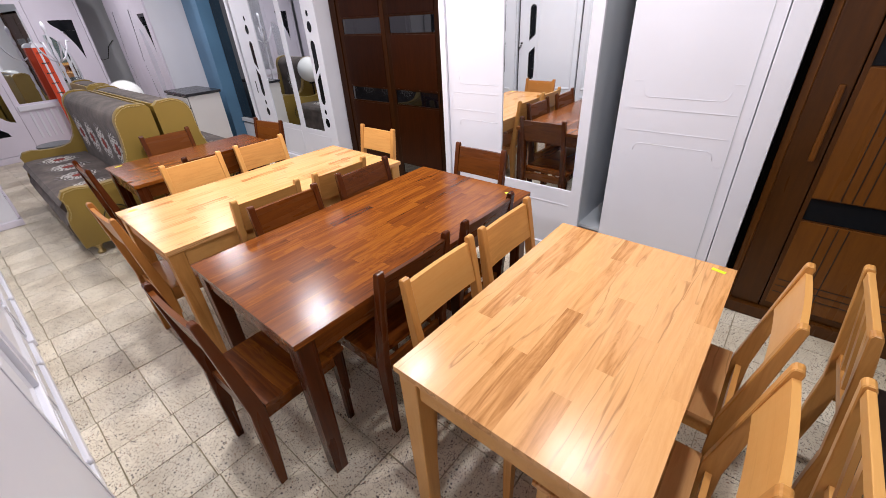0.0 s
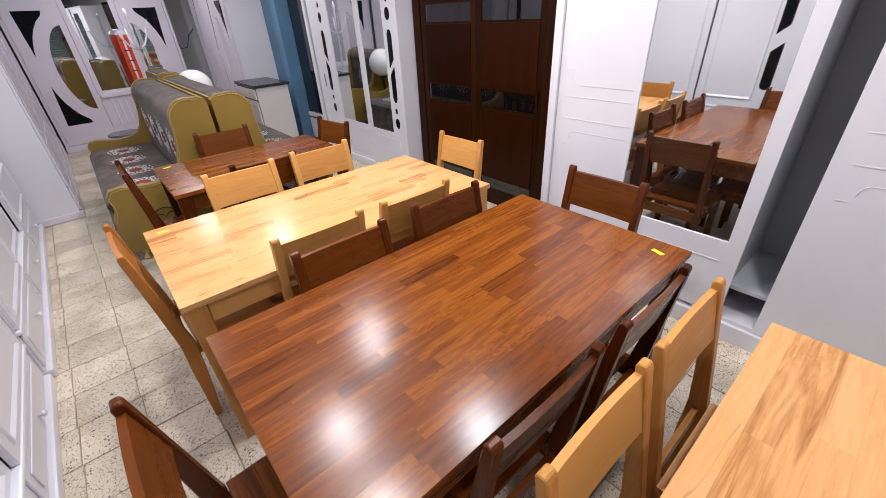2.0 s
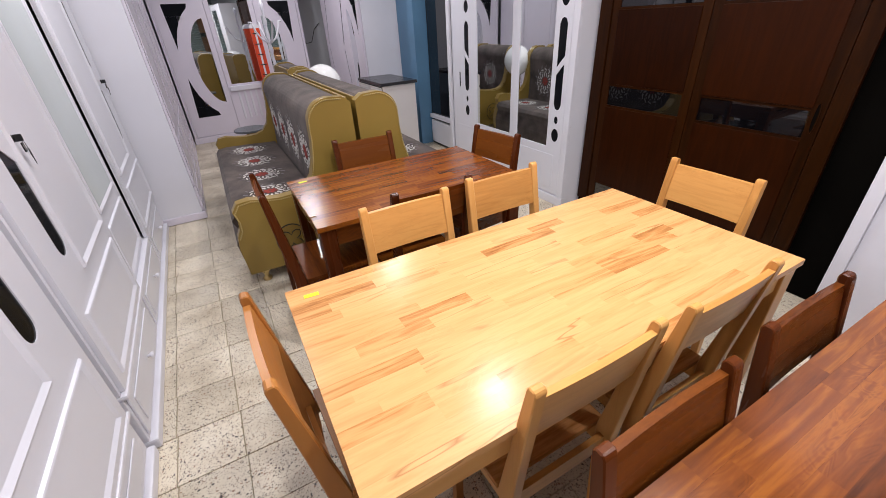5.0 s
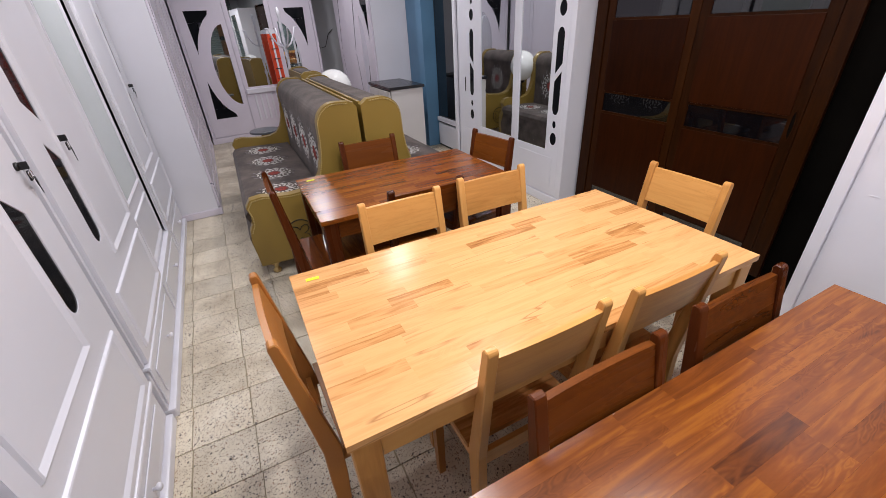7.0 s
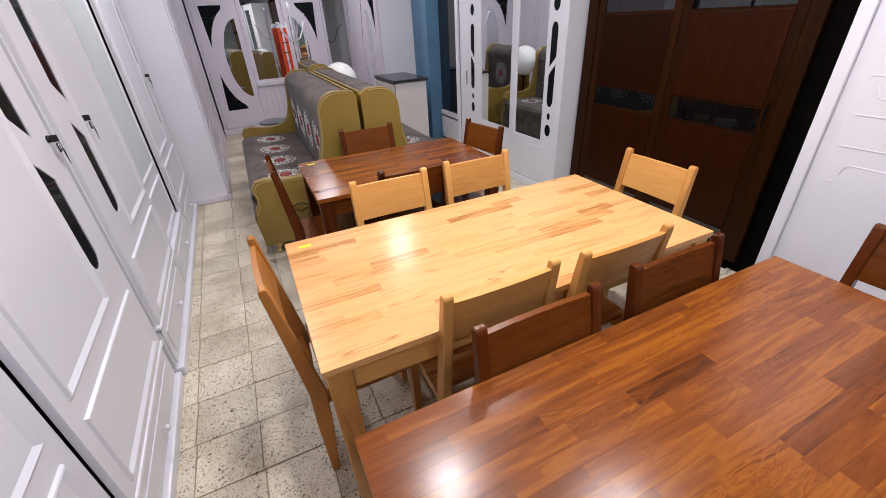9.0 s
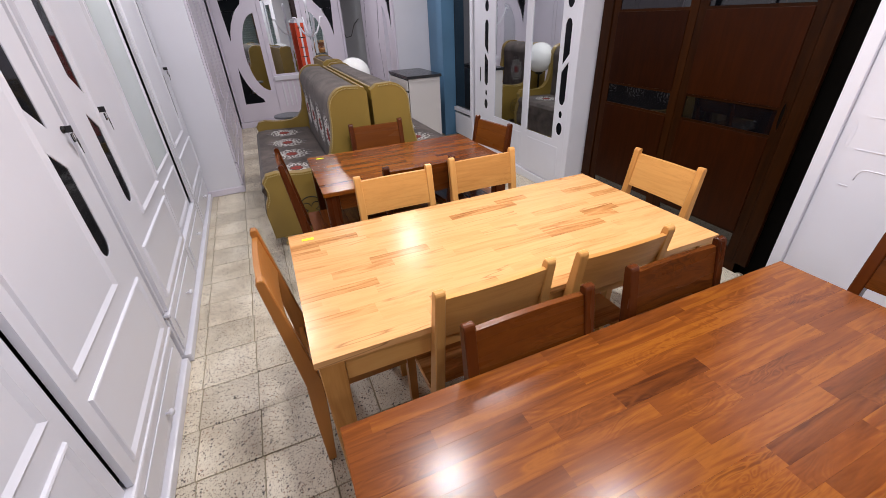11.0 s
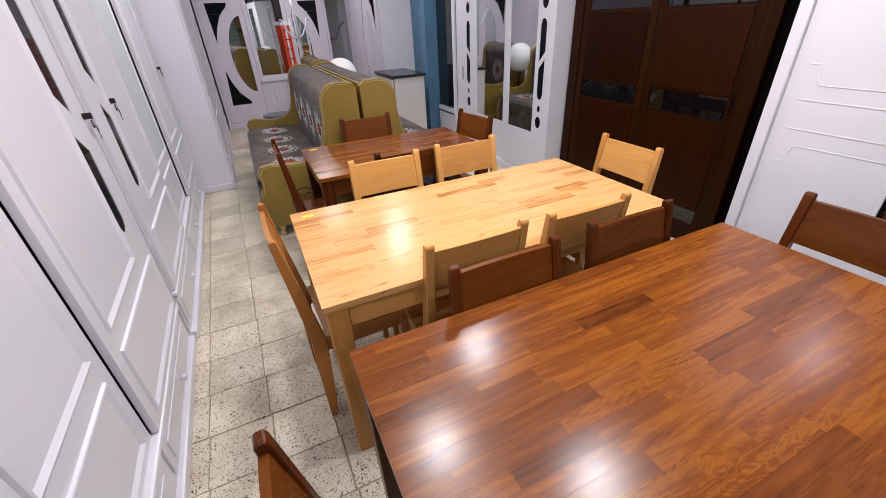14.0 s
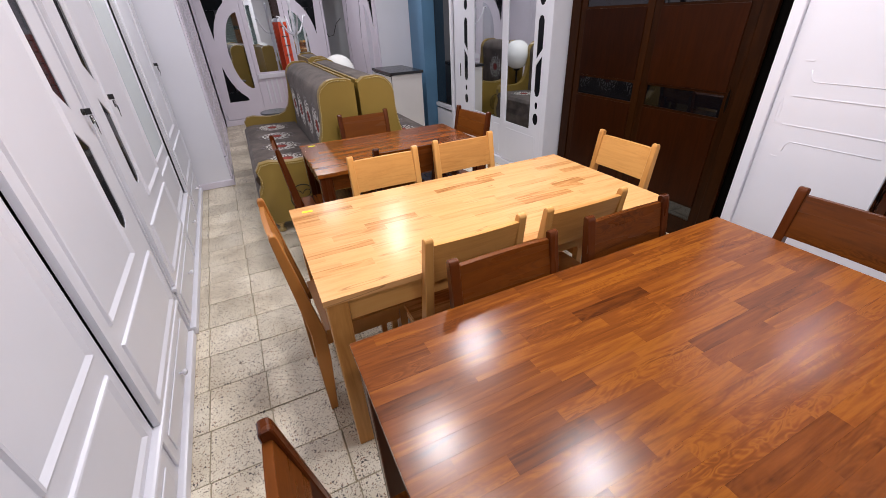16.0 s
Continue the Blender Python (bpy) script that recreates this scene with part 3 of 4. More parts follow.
part("side_post", box(1.80, 1.835, 0.0005, 0.012, 0.076, 2.25, 0.004), orange_wood, ow, "narrow golden-brown strip")
for k, (a, b) in enumerate(((0.86, 1.655), (0.05, 0.855))):
    d = part("door", sheet(rect(a, b, 0.08, 2.2), [rect(a + 0.02, b - 0.02, 0.645, 0.765), rect(a + 0.02, b - 0.02, 1.375, 1.50)], 0.0, 0.02), orange_dark, ow)
    for z0, z1 in ((0.12, 0.64), (0.77, 1.37), (1.505, 2.16)):
        p = part("panel", box(a + 0.02, b - 0.02, 0.02, 0.026, z0, z1, 0.003), orange_wood, d)
        for g in (0.13, 0.17, 0.21):
            part("inlay", box(b - g, b - g + 0.004, 0.026, 0.0275, z0 + 0.004, z1 - 0.004), black_plastic_and_shade, d)
    for z in (0.20, 0.24, 0.28):
        part("inlay", box(a + 0.03, b - 0.03, 0.0276, 0.0286, z, z + 0.004), black_plastic_and_shade, d)
    for z0 in (0.645, 1.375):
        part("glass", box(a + 0.021, b - 0.021, 0.002, 0.012, z0 + 0.001, z0 + 0.119), black_glass, d, "black glass band")
    part("handle", box(b + 0.03, b + 0.055, 0.02, 0.042, 0.95, 1.3, 0.008), orange_wood, d)

# dark wardrobe with smoked glass bands
dw = thing("dark_wardrobe", pose(2.62, 0.42, 0, 0, 0, 90), "very dark brown sliding wardrobe with smoked glass bands", "wardrobe")
# Boards coloured black for the shade the wardrobe's side stands in.
carcass(dw, 1.53, shade_black, 2.25, 0.58, 0.08)
part("plinth", box(0, 1.53, -0.03, 0.0, 0, 0.08), dark_wood, dw)
# Added block; its black stands in for the shaded gap beside the wardrobe.
part("side_filler", box(-0.335, -0.001, -0.58, -0.03, 0.0, 2.25), shade_black, dw, "black block standing in for the shaded gap")
part("frame_post", box(-0.055, 0.025, 0.0, 0.03, 0.081, 2.25, 0.006), dark_wood, dw)
part("frame_post", box(1.42, 1.52, 0.0, 0.03, 0.081, 2.25, 0.004), dark_wood, dw)
for a, b in ((0.03, 0.714), (0.718, 1.415)):
    d = part("door", sheet(rect(a, b, 0.09, 2.2), [rect(a + 0.06, b - 0.06, z, z + h) for z, h in ((0.16, 0.10), (0.885, 0.135), (1.525, 0.135))], 0.0, 0.02), dark_wood, dw)
    for z0, z1 in ((0.275, 0.87), (1.035, 1.51), (1.675, 2.15)):
        part("panel", box(a + 0.055, b - 0.055, 0.02, 0.026, z0, z1, 0.003), red_wood, d)
    for z, h in ((0.16, 0.10), (0.885, 0.135), (1.525, 0.135)):
        part("glass", box(a + 0.061, b - 0.061, 0.004, 0.014, z + 0.001, z + h - 0.001), smoked, d, "smoked reflecting glass band")
part("handle", sheet(ellipse(0.062, 0.99, 0.013, 0.08), [ellipse(0.062, 0.99, 0.009, 0.072)], 0.02, 0.024), dark_wood, dw, "dark oval finger pull")
# Flat black disc in place of the pull's dark hollow.
part("handle", sheet(ellipse(0.062, 0.99, 0.009, 0.072), (), 0.0201, 0.0212), shade_black, dw)

# white wardrobe with oval cut-outs


def oval_column(cu, mirrored, z0):
    """The row of holes in a stile: discs, dots and long slots parted by a slanting bar."""
    s = -1 if mirrored else 1
    r = 0.042
    holes = []
    for base in (0.62, 1.62):
        z = z0 + base - 0.62
        holes.append(ellipse(cu, z, r, 0.055))
        holes.append(ellipse(cu, z + 0.125, r * 0.55, 0.032))
        lo = [(cu - r, z + 0.25), (cu - r * 0.6, z + 0.215), (cu, z + 0.205), (cu + r * 0.6, z + 0.215), (cu + r, z + 0.25)]
        if s > 0:
            holes.append(lo + [(cu + r, z + 0.47), (cu - r, z + 0.56)])
            holes.append([(cu - r, z + 0.615), (cu + r, z + 0.525)] + [(cu + r, z + 0.83), (cu + r * 0.6, z + 0.865), (cu, z + 0.875), (cu - r * 0.6, z + 0.865), (cu - r, z + 0.83)])
        else:
            holes.append(lo + [(cu + r, z + 0.56), (cu - r, z + 0.47)])
            holes.append([(cu - r, z + 0.525), (cu + r, z + 0.615)] + [(cu + r, z + 0.83), (cu + r * 0.6, z + 0.865), (cu, z + 0.875), (cu - r * 0.6, z + 0.865), (cu - r, z + 0.83)])
    return [h for h in holes if max(v for _, v in h) < 2.12]


vw = thing("oval_wardrobe", pose(2.45, 1.97, 0, 0, 0, 90), "white mirrored wardrobe with oval cut-outs in its stiles", "wardrobe")
carcass(vw, 1.93, white, 2.25, 0.58, 0.08)
part("plinth", box(-0.004, 1.934, -0.03, 0.03, 0, 0.08, 0.006), white, vw)
part("frame_post", box(0.0, 0.06, 0, 0.025, 0.081, 2.25, 0.004), white, vw)
part("frame_post", box(1.87, 1.93, 0, 0.025, 0.081, 2.25, 0.004), white, vw)
for a, b, hole, m0, m1, inv in ((0.065, 0.73, 0.155, 0.245, 0.67, False), (0.73, 1.865, 1.57, 0.80, 1.38, True)):
    y = 0.0 if a < 0.1 else -0.024
    d = part("door", sheet(rect(a, b - 0.002, 0.09, 2.2), [rect(m0, m1, 0.50, 2.14)] + oval_column(hole, inv, 0.61), y, y + 0.02), white, vw)
    part("mirror", box(m0 + 0.001, m1 - 0.001, y + 0.004, y + 0.012, 0.501, 2.139), mirror, d, "tall clear mirror pane")
    part("black_pane", box(hole - 0.055, hole + 0.055, y + 0.008, y + 0.015, 0.52, 2.12), black_glass, d, "black glass behind the cut-outs")
    part("panel", box(a + 0.08, b - 0.1, y + 0.02, y + 0.024, 0.14, 0.44, 0.003), white, d)
part("handle_slot", box(1.70, 1.715, -0.004, 0.0, 0.85, 1.0), black_plastic_and_shade, vw)

# dark glass cabinet by the pillar
gc = thing("glass_cabinet", pose(2.55, 3.98, 0, 0, 0, 90), "black glass-fronted cabinet with a white drawer base", "cabinet")
part("body", box(0, 0.66, -0.5, -0.02, 0.0, 2.2), black_plastic_and_shade, gc)
part("glass", box(0.06, 0.62, -0.019, -0.01, 0.42, 2.1), smoked, gc, "dark reflecting glass door")
part("sill", box(0.03, 0.62, -0.02, 0.03, 0.36, 0.41, 0.004), white, gc)
part("drawer", box(0.03, 0.62, -0.019, 0.015, 0.04, 0.33, 0.004), white, gc)
part("edge_strip", box(0.06, 0.10, -0.009, 0.004, 0.411, 2.1), white, gc)

# cream chest with a black top
ch = thing("kitchen_chest", pose(1.775, 4.34, 0, 0, 0, 90), "cream drawer cabinet with a black stone top", "cabinet")
part("body", box(0, 0.80, -0.43, -0.002, 0.0, 0.858, 0.004), cream, ch)
# Added black sheet: shade of the joints between drawers and doors.
part("recess", box(0.012, 0.788, -0.0015, 0.0005, 0.05, 0.85), black_plastic_and_shade, ch, "black sheet painting shade into the gaps between fronts")
part("top", box(-0.02, 0.81, -0.45, 0.02, 0.859, 0.893, 0.004), black_stone, ch, "black stone top")
for k in range(2):
    a = 0.02 + 0.39 * k
    d = part("drawer", box(a, a + 0.37, 0.001, 0.020, 0.715, 0.84, 0.004), cream, ch)
    part("bead", box(a + 0.03, a + 0.34, 0.020, 0.024, 0.74, 0.815, 0.003), cream, d)
    d = part("door", box(a, a + 0.37, 0.001, 0.020, 0.06, 0.695, 0.004), cream, ch)
    part("bead", box(a + 0.04, a + 0.33, 0.020, 0.024, 0.10, 0.655, 0.003), cream, d)
    hx = a + (0.335 if k == 0 else 0.035)
    part("handle", tube([(hx, 0.018, 0.52), (hx, 0.047, 0.535), (hx, 0.05, 0.58), (hx, 0.047, 0.625), (hx, 0.018, 0.64)], 0.007), chrome, d, "chrome bow handle")

# ---- wardrobes with half-moon mirrors at the shop's end ----


def moon_door(parent, a, b, s, mat):
    """A door whose white crescent parts black corners from a mirror lens. s: the side the arc bulges to."""
    w = b - a
    edge = b if s > 0 else a
    out = lambda f: edge - s * f * w
    z0, z1 = 0.33, 1.93
    zc, rv = (z0 + z1) / 2, 0.80
    # outer arc reaches 0.66 w from the inner edge, mirror lens 0.42 w
    upper = [(out(0.83), zc + 0.75), (out(0.33), zc + 0.75)] + [(out(0.06 + 0.74 * math.cos(radians(q))), zc + 0.76 * math.sin(radians(q))) for q in (66, 55, 45, 35, 25, 14)]
    lower = [(u, 2 * zc - v) for u, v in upper][::-1]
    lens = [(out(0.1 + 0.43 * math.cos(radians(q))), zc + 0.57 * math.sin(radians(q))) for q in range(-88, 89, 11)]
    d = part("door", sheet(rect(a, b, 0.1, 2.2), [upper, lower, lens], 0.0, 0.02), mat, parent)
    part("black_pane", box(min(out(0.05), out(0.9)), max(out(0.05), out(0.9)), 0.006, 0.014, 0.25, zc - 0.6), black_glass, d)
    part("black_pane", box(min(out(0.05), out(0.9)), max(out(0.05), out(0.9)), 0.006, 0.014, zc + 0.6, 2.05), black_glass, d)
    part("black_pane", box(min(out(0.6), out(0.9)), max(out(0.6), out(0.9)), 0.006, 0.014, zc - 0.599, zc + 0.599), black_glass, d)
    part("mirror", box(min(out(0.08), out(0.55)), max(out(0.08), out(0.55)), 0.005, 0.013, zc - 0.598, zc + 0.598), mirror, d, "lens-shaped mirror")


fw = thing("moon_wardrobe", pose(1.592, 7.146, 0, 0, 0, 185), "lilac-white wardrobe with half-moon mirrors and black corners", "wardrobe")
carcass(fw, 2.02, lilac, 2.3, 0.55, 0.08)
part("plinth", box(-0.01, 2.03, -0.03, 0.035, 0, 0.09, 0.008), lilac, fw)
part("frame_post", box(0, 0.04, 0, 0.024, 0.091, 2.3, 0.004), lilac, fw)
part("frame_post", box(1.98, 2.02, 0, 0.024, 0.091, 2.3, 0.004), lilac, fw)
moon_door(fw, 1.345, 1.975, -1, lilac)
moon_door(fw, 0.045, 0.675, 1, lilac)
md = part("door", sheet(rect(0.68, 1.34, 0.1, 2.2), [rect(0.745, 1.275, 0.80, 2.1)], 0.0, 0.02), lilac, fw)
part("mirror", box(0.746, 1.274, 0.004, 0.012, 0.801, 2.099), mirror, md, "tall clear mirror pane")
part("rail", box(0.70, 1.32, 0.02, 0.05, 0.70, 0.77, 0.006), white, md)
for k in range(6):
    part("slat", box(0.77 + 0.085 * k, 0.80 + 0.085 * k, 0.02, 0.035, 0.28, 0.68, 0.004), white, md)

gw = thing("slit_wardrobe", pose(1.93, 5.17, 0, 0, 0, 90), "lilac-white wardrobe with slender black slits", "wardrobe")
carcass(gw, 1.85, lilac, 2.25, 0.58, 0.08)
part("plinth", box(-0.004, 1.854, -0.03, 0.03, 0, 0.08, 0.006), lilac, gw)
part("end_panel", box(-0.006, -0.0005, -0.58, 0.004, 0.081, 2.25, 0.002), white, gw, "plain white end panel")
moon_door(gw, 0.03, 0.62, 1, lilac)
d = part("door", sheet(rect(0.625, 1.22, 0.1, 2.2), [[(0.70, 1.95), (0.74, 1.95), (0.90, 1.25), (0.87, 1.25)], [(0.87, 1.20), (0.90, 1.20), (0.74, 0.4), (0.70, 0.4)]], 0, 0.02), lilac, gw)
part("black_pane", box(0.68, 0.95, 0.006, 0.014, 0.35, 2.0), black_glass, d)
d = part("door", sheet(rect(1.225, 1.82, 0.1, 2.2), [[(1.50, 1.95), (1.54, 1.95), (1.70, 1.25), (1.67, 1.25)], [(1.67, 1.20), (1.70, 1.20), (1.54, 0.4), (1.50, 0.4)]], 0, 0.02), lilac, gw)
part("black_pane", box(1.48, 1.75, 0.006, 0.014, 0.35, 2.0), black_glass, d)

# ---- wardrobes on the aisle's west side; local x runs towards the shop's front ----


def drawer_base(parent, a, b, n, mat, knob=True, top=0.30):
    part("base", box(a, b, -0.55, 0.0, 0.045, top, 0.004), mat, parent)
    part("plinth", box(a - 0.004, b + 0.004, -0.5, 0.030, 0.0, 0.055, 0.010), mat, parent)
    part("ledge", box(a - 0.004, b + 0.004, -0.5, 0.022, top + 0.001, top + 0.025, 0.010), mat, parent)
    w = (b - a) / n
    for k in range(n):
        u0, u1 = a + k * w + 0.02, a + (k + 1) * w - 0.02
        d = part("drawer", box(u0, u1, 0.001, 0.010, 0.075, top - 0.015, 0.003), mat, parent)
        part("panel", box(u0 + 0.05, u1 - 0.05, 0.010, 0.016, 0.11, top - 0.05, 0.005), mat, d)
        if knob:
            kb = part("knob", lathe([(0.006, 0), (0.006, 0.012), (0.014, 0.016), (0.016, 0.024), (0.010, 0.031), (0.002, 0.032)], 14), mat, d)
            kb.matrix_basis = pose((u0 + u1) / 2, 0.016, top / 2 + 0.03, -90, 0, 0)


def slit(u, h=0.047, dz=0.0):
    """A long slot with round ends, parted by a slanting bar."""
    lower = [(u + h * math.cos(radians(q)), 0.90 + 0.05 * math.sin(radians(q))) for q in range(180, 361, 20)] + [(u + h, 1.265), (u - h, 1.185)]
    upper = [(u - h, 1.325), (u + h, 1.405)] + [(u + h * math.cos(radians(q)), 1.70 + 0.05 * math.sin(radians(q))) for q in range(0, 181, 20)]
    return [[(p, q + dz) for p, q in loop] for loop in (lower, upper)]


def framed_door(parent, a, b, y, mat, slit_at=None, key_at=None, pane=None, dz=0.0):
    holes = slit(slit_at, 0.047, dz) if slit_at is not None else []
    d = part("door", sheet(rect(a, b, 0.33 + dz, 2.15), holes, y, y + 0.022), mat, parent)
    if slit_at is not None:
        part("black_pane", box(slit_at - 0.055, slit_at + 0.055, y + 0.010, y + 0.0185, 0.82 + dz, 1.78), black_glass, d)
    p0, p1 = a + 0.06, b - 0.06
    moulding(d, a + 0.06, b - 0.06, 0.37 + dz, 0.67 + dz, y + 0.022, mat)
    if slit_at is not None:
        if slit_at - a < b - slit_at:
            p0 = slit_at + 0.075
        else:
            p1 = slit_at - 0.075
    moulding(d, p0, p1, 0.75 + dz, 2.08, y + 0.022, mat)
    if pane:
        part("pane", box(p0 + 0.03, p1 - 0.03, y + 0.0225, y + 0.0245, 0.765, 2.05), pane, d, "pale frosted panel")
    if key_at is not None:
        k = part("lock", lathe([(0.013, 0), (0.013, 0.006), (0.008, 0.01)], 14), black_plastic_and_shade, d, "black key in its lock")
        k.matrix_basis = pose(key_at, y + 0.022, 1.25, -90, 0, 0)
        bm = box(-0.003, 0.003, 0.0, 0.022, -0.012, 0.012, 0.002)
        cuboid(bm, -0.009, 0.009, 0.010, 0.015, -0.048, -0.016, 0.003)
        part("key", bm, black_plastic_and_shade, d, at=(key_at, y + 0.03, 1.25))
        ring = [(key_at + 0.012 * math.cos(q * math.tau / 12), y + 0.047, 1.222 + 0.014 * math.sin(q * math.tau / 12)) for q in range(13)]
        part("key_ring", tube(ring, 0.0014, 6), chrome, d, "thin steel key ring")
        bm = box(-0.012, 0.012, -0.002, 0.002, -0.012, 0.012, 0.0015)
        cuboid(bm, -0.004, 0.004, -0.0012, 0.0012, -0.045, -0.0125)
        spare = part("key", bm, black_plastic_and_shade, d, "spare key on the ring")
        spare.matrix_basis = pose(key_at - 0.014, y + 0.047, 1.196, 0, 22, 15)
    return d


def moulding(parent, u0, u1, v0, v1, y, mat):
    """A sloping bead frame round a flat field."""
    bm = bmesh.new()
    loops = []
    for inset, h in ((0.0, 0.0), (0.004, 0.009), (0.010, 0.011), (0.026, 0.0005)):
        loops.append([bm.verts.new((u, y + h, v)) for u, v in rect(u0 + inset, u1 - inset, v0 + inset, v1 - inset)])
    for a, b in zip(loops, loops[1:]):
        for k in range(4):
            bm.faces.new((a[k], a[(k + 1) % 4], b[(k + 1) % 4], b[k]))
    bm.faces.new(loops[-1])
    bmesh.ops.recalc_face_normals(bm, faces=bm.faces[:])
    part("panel", bm, mat, parent)


# the row stands turned by 1.4 degrees to the tables; local x = distance from the far end
l2 = thing("drawer_wardrobe", pose(-0.722, 3.66, 0, 0, 0, -88.6), "white wardrobe over drawers, keys in its doors", "wardrobe", "white aisle wardrobes")
drawer_base(l2, 0.0, 2.53, 3, white)
# Carcass is coloured black so that the gaps between the doors look shaded.
part("body", box(0.0, 2.53, -0.55, -0.035, 0.326, 2.2), black_plastic_and_shade, l2, "carcass painted black as shade behind the doors")
part("side", box(2.51, 2.53, -0.034, 0.0, 0.326, 2.2), white, l2)
framed_door(l2, 0.005, 0.945, 0.0, white, 0.22, 0.09)
framed_door(l2, 0.985, 1.66, -0.028, white, None, None, frosted)
framed_door(l2, 1.665, 2.505, -0.006, white, 2.30, 2.19)
l1 = thing("drawer_wardrobe", pose(-0.671, 1.10, 0, 0, 0, -88.6), "white wardrobe over drawers, key in its door", "wardrobe", "white aisle wardrobes")
drawer_base(l1, 0.0, 1.84, 2, white, True, 0.25)
part("body", box(0.0, 1.84, -0.55, -0.035, 0.276, 2.2), black_plastic_and_shade, l1, "carcass painted black as shade behind the doors")
part("side", box(0.0, 0.012, -0.034, 0.0, 0.276, 2.2), white, l1)
framed_door(l1, 0.016, 0.865, -0.006, white, 0.205, 0.05, None, -0.05)
framed_door(l1, 0.877, 1.82, -0.03, white, 1.47, None, None, -0.05)
l0 = thing("drawer_wardrobe", pose(-0.556, -0.76, 0, 0, 0, -88.6), "white wardrobe over drawers beside the aisle", "wardrobe", "white aisle wardrobes")
drawer_base(l0, 0.0, 1.8, 2, white)
part("body", box(0.0, 1.8, -0.6, -0.035, 0.326, 2.2), black_plastic_and_shade, l0, "carcass painted black as shade behind the doors")
part("side", box(0.0, 0.018, -0.034, 0.0, 0.326, 2.2), white, l0)
for a, b in ((0.02, 0.895), (0.905, 1.78)):
    d = part("door", box(a, b, -0.006, 0.016, 0.33, 2.15, 0.006), white, l0)
    part("bead", box(a + 0.045, a + 0.052, 0.016, 0.019, 0.38, 2.10, 0.001), white, d)
    part("bead", box(b - 0.052, b - 0.045, 0.016, 0.019, 0.38, 2.10, 0.001), white, d)
l3 = thing("end_wardrobe", pose(-0.462, 6.9, 0, 0, 0, -88.8), "lilac-white deep wardrobe with a plain end panel", "wardrobe")
carcass(l3, 3.18, lilac, 2.25, 0.85, 0.06)
part("end_panel", box(3.181, 3.196, -0.85, 0.0, 0.03, 2.25, 0.003), white, l3)
part("plinth", box(-0.004, 3.205, -0.85, 0.025, 0, 0.07, 0.01), lilac, l3)
for k in range(4):
    a = 0.01 + 0.795 * k
    d = part("door", box(a, a + 0.785, 0.001, 0.020, 0.32, 2.2, 0.003), lilac, l3)
    part("panel", box(a + 0.09, a + 0.70, 0.020, 0.027, 0.8, 2.12, 0.006), lilac, d)
    part("panel", box(a + 0.09, a + 0.70, 0.020, 0.027, 0.38, 0.72, 0.006), lilac, d)
    d = part("drawer", box(a, a + 0.785, 0.001, 0.020, 0.08, 0.31, 0.003), lilac, l3)
    part("panel", box(a + 0.09, a + 0.70, 0.020, 0.027, 0.12, 0.27, 0.006), lilac, d)

# ---- sofas back to back ----


def sofa_side():
    """Outline of an end panel: depth to the front in y, height in z."""
    pts = [(0.86, 0.10), (0.875, 0.30), (0.865, 0.38), (0.84, 0.43), (0.835, 0.49), (0.85, 0.55), (0.815, 0.60), (0.74, 0.61), (0.66, 0.595), (0.56, 0.585), (0.46, 0.59), (0.39, 0.615), (0.335, 0.68), (0.305, 0.78), (0.288, 0.90)]
    pts += [(0.145 + 0.14 * math.cos(radians(q)), 1.0 + 0.14 * math.sin(radians(q))) for q in range(0, 91, 9)]
    pts += [(0.05, 1.135), (0.0, 1.10), (0.0, 0.10)]
    return pts


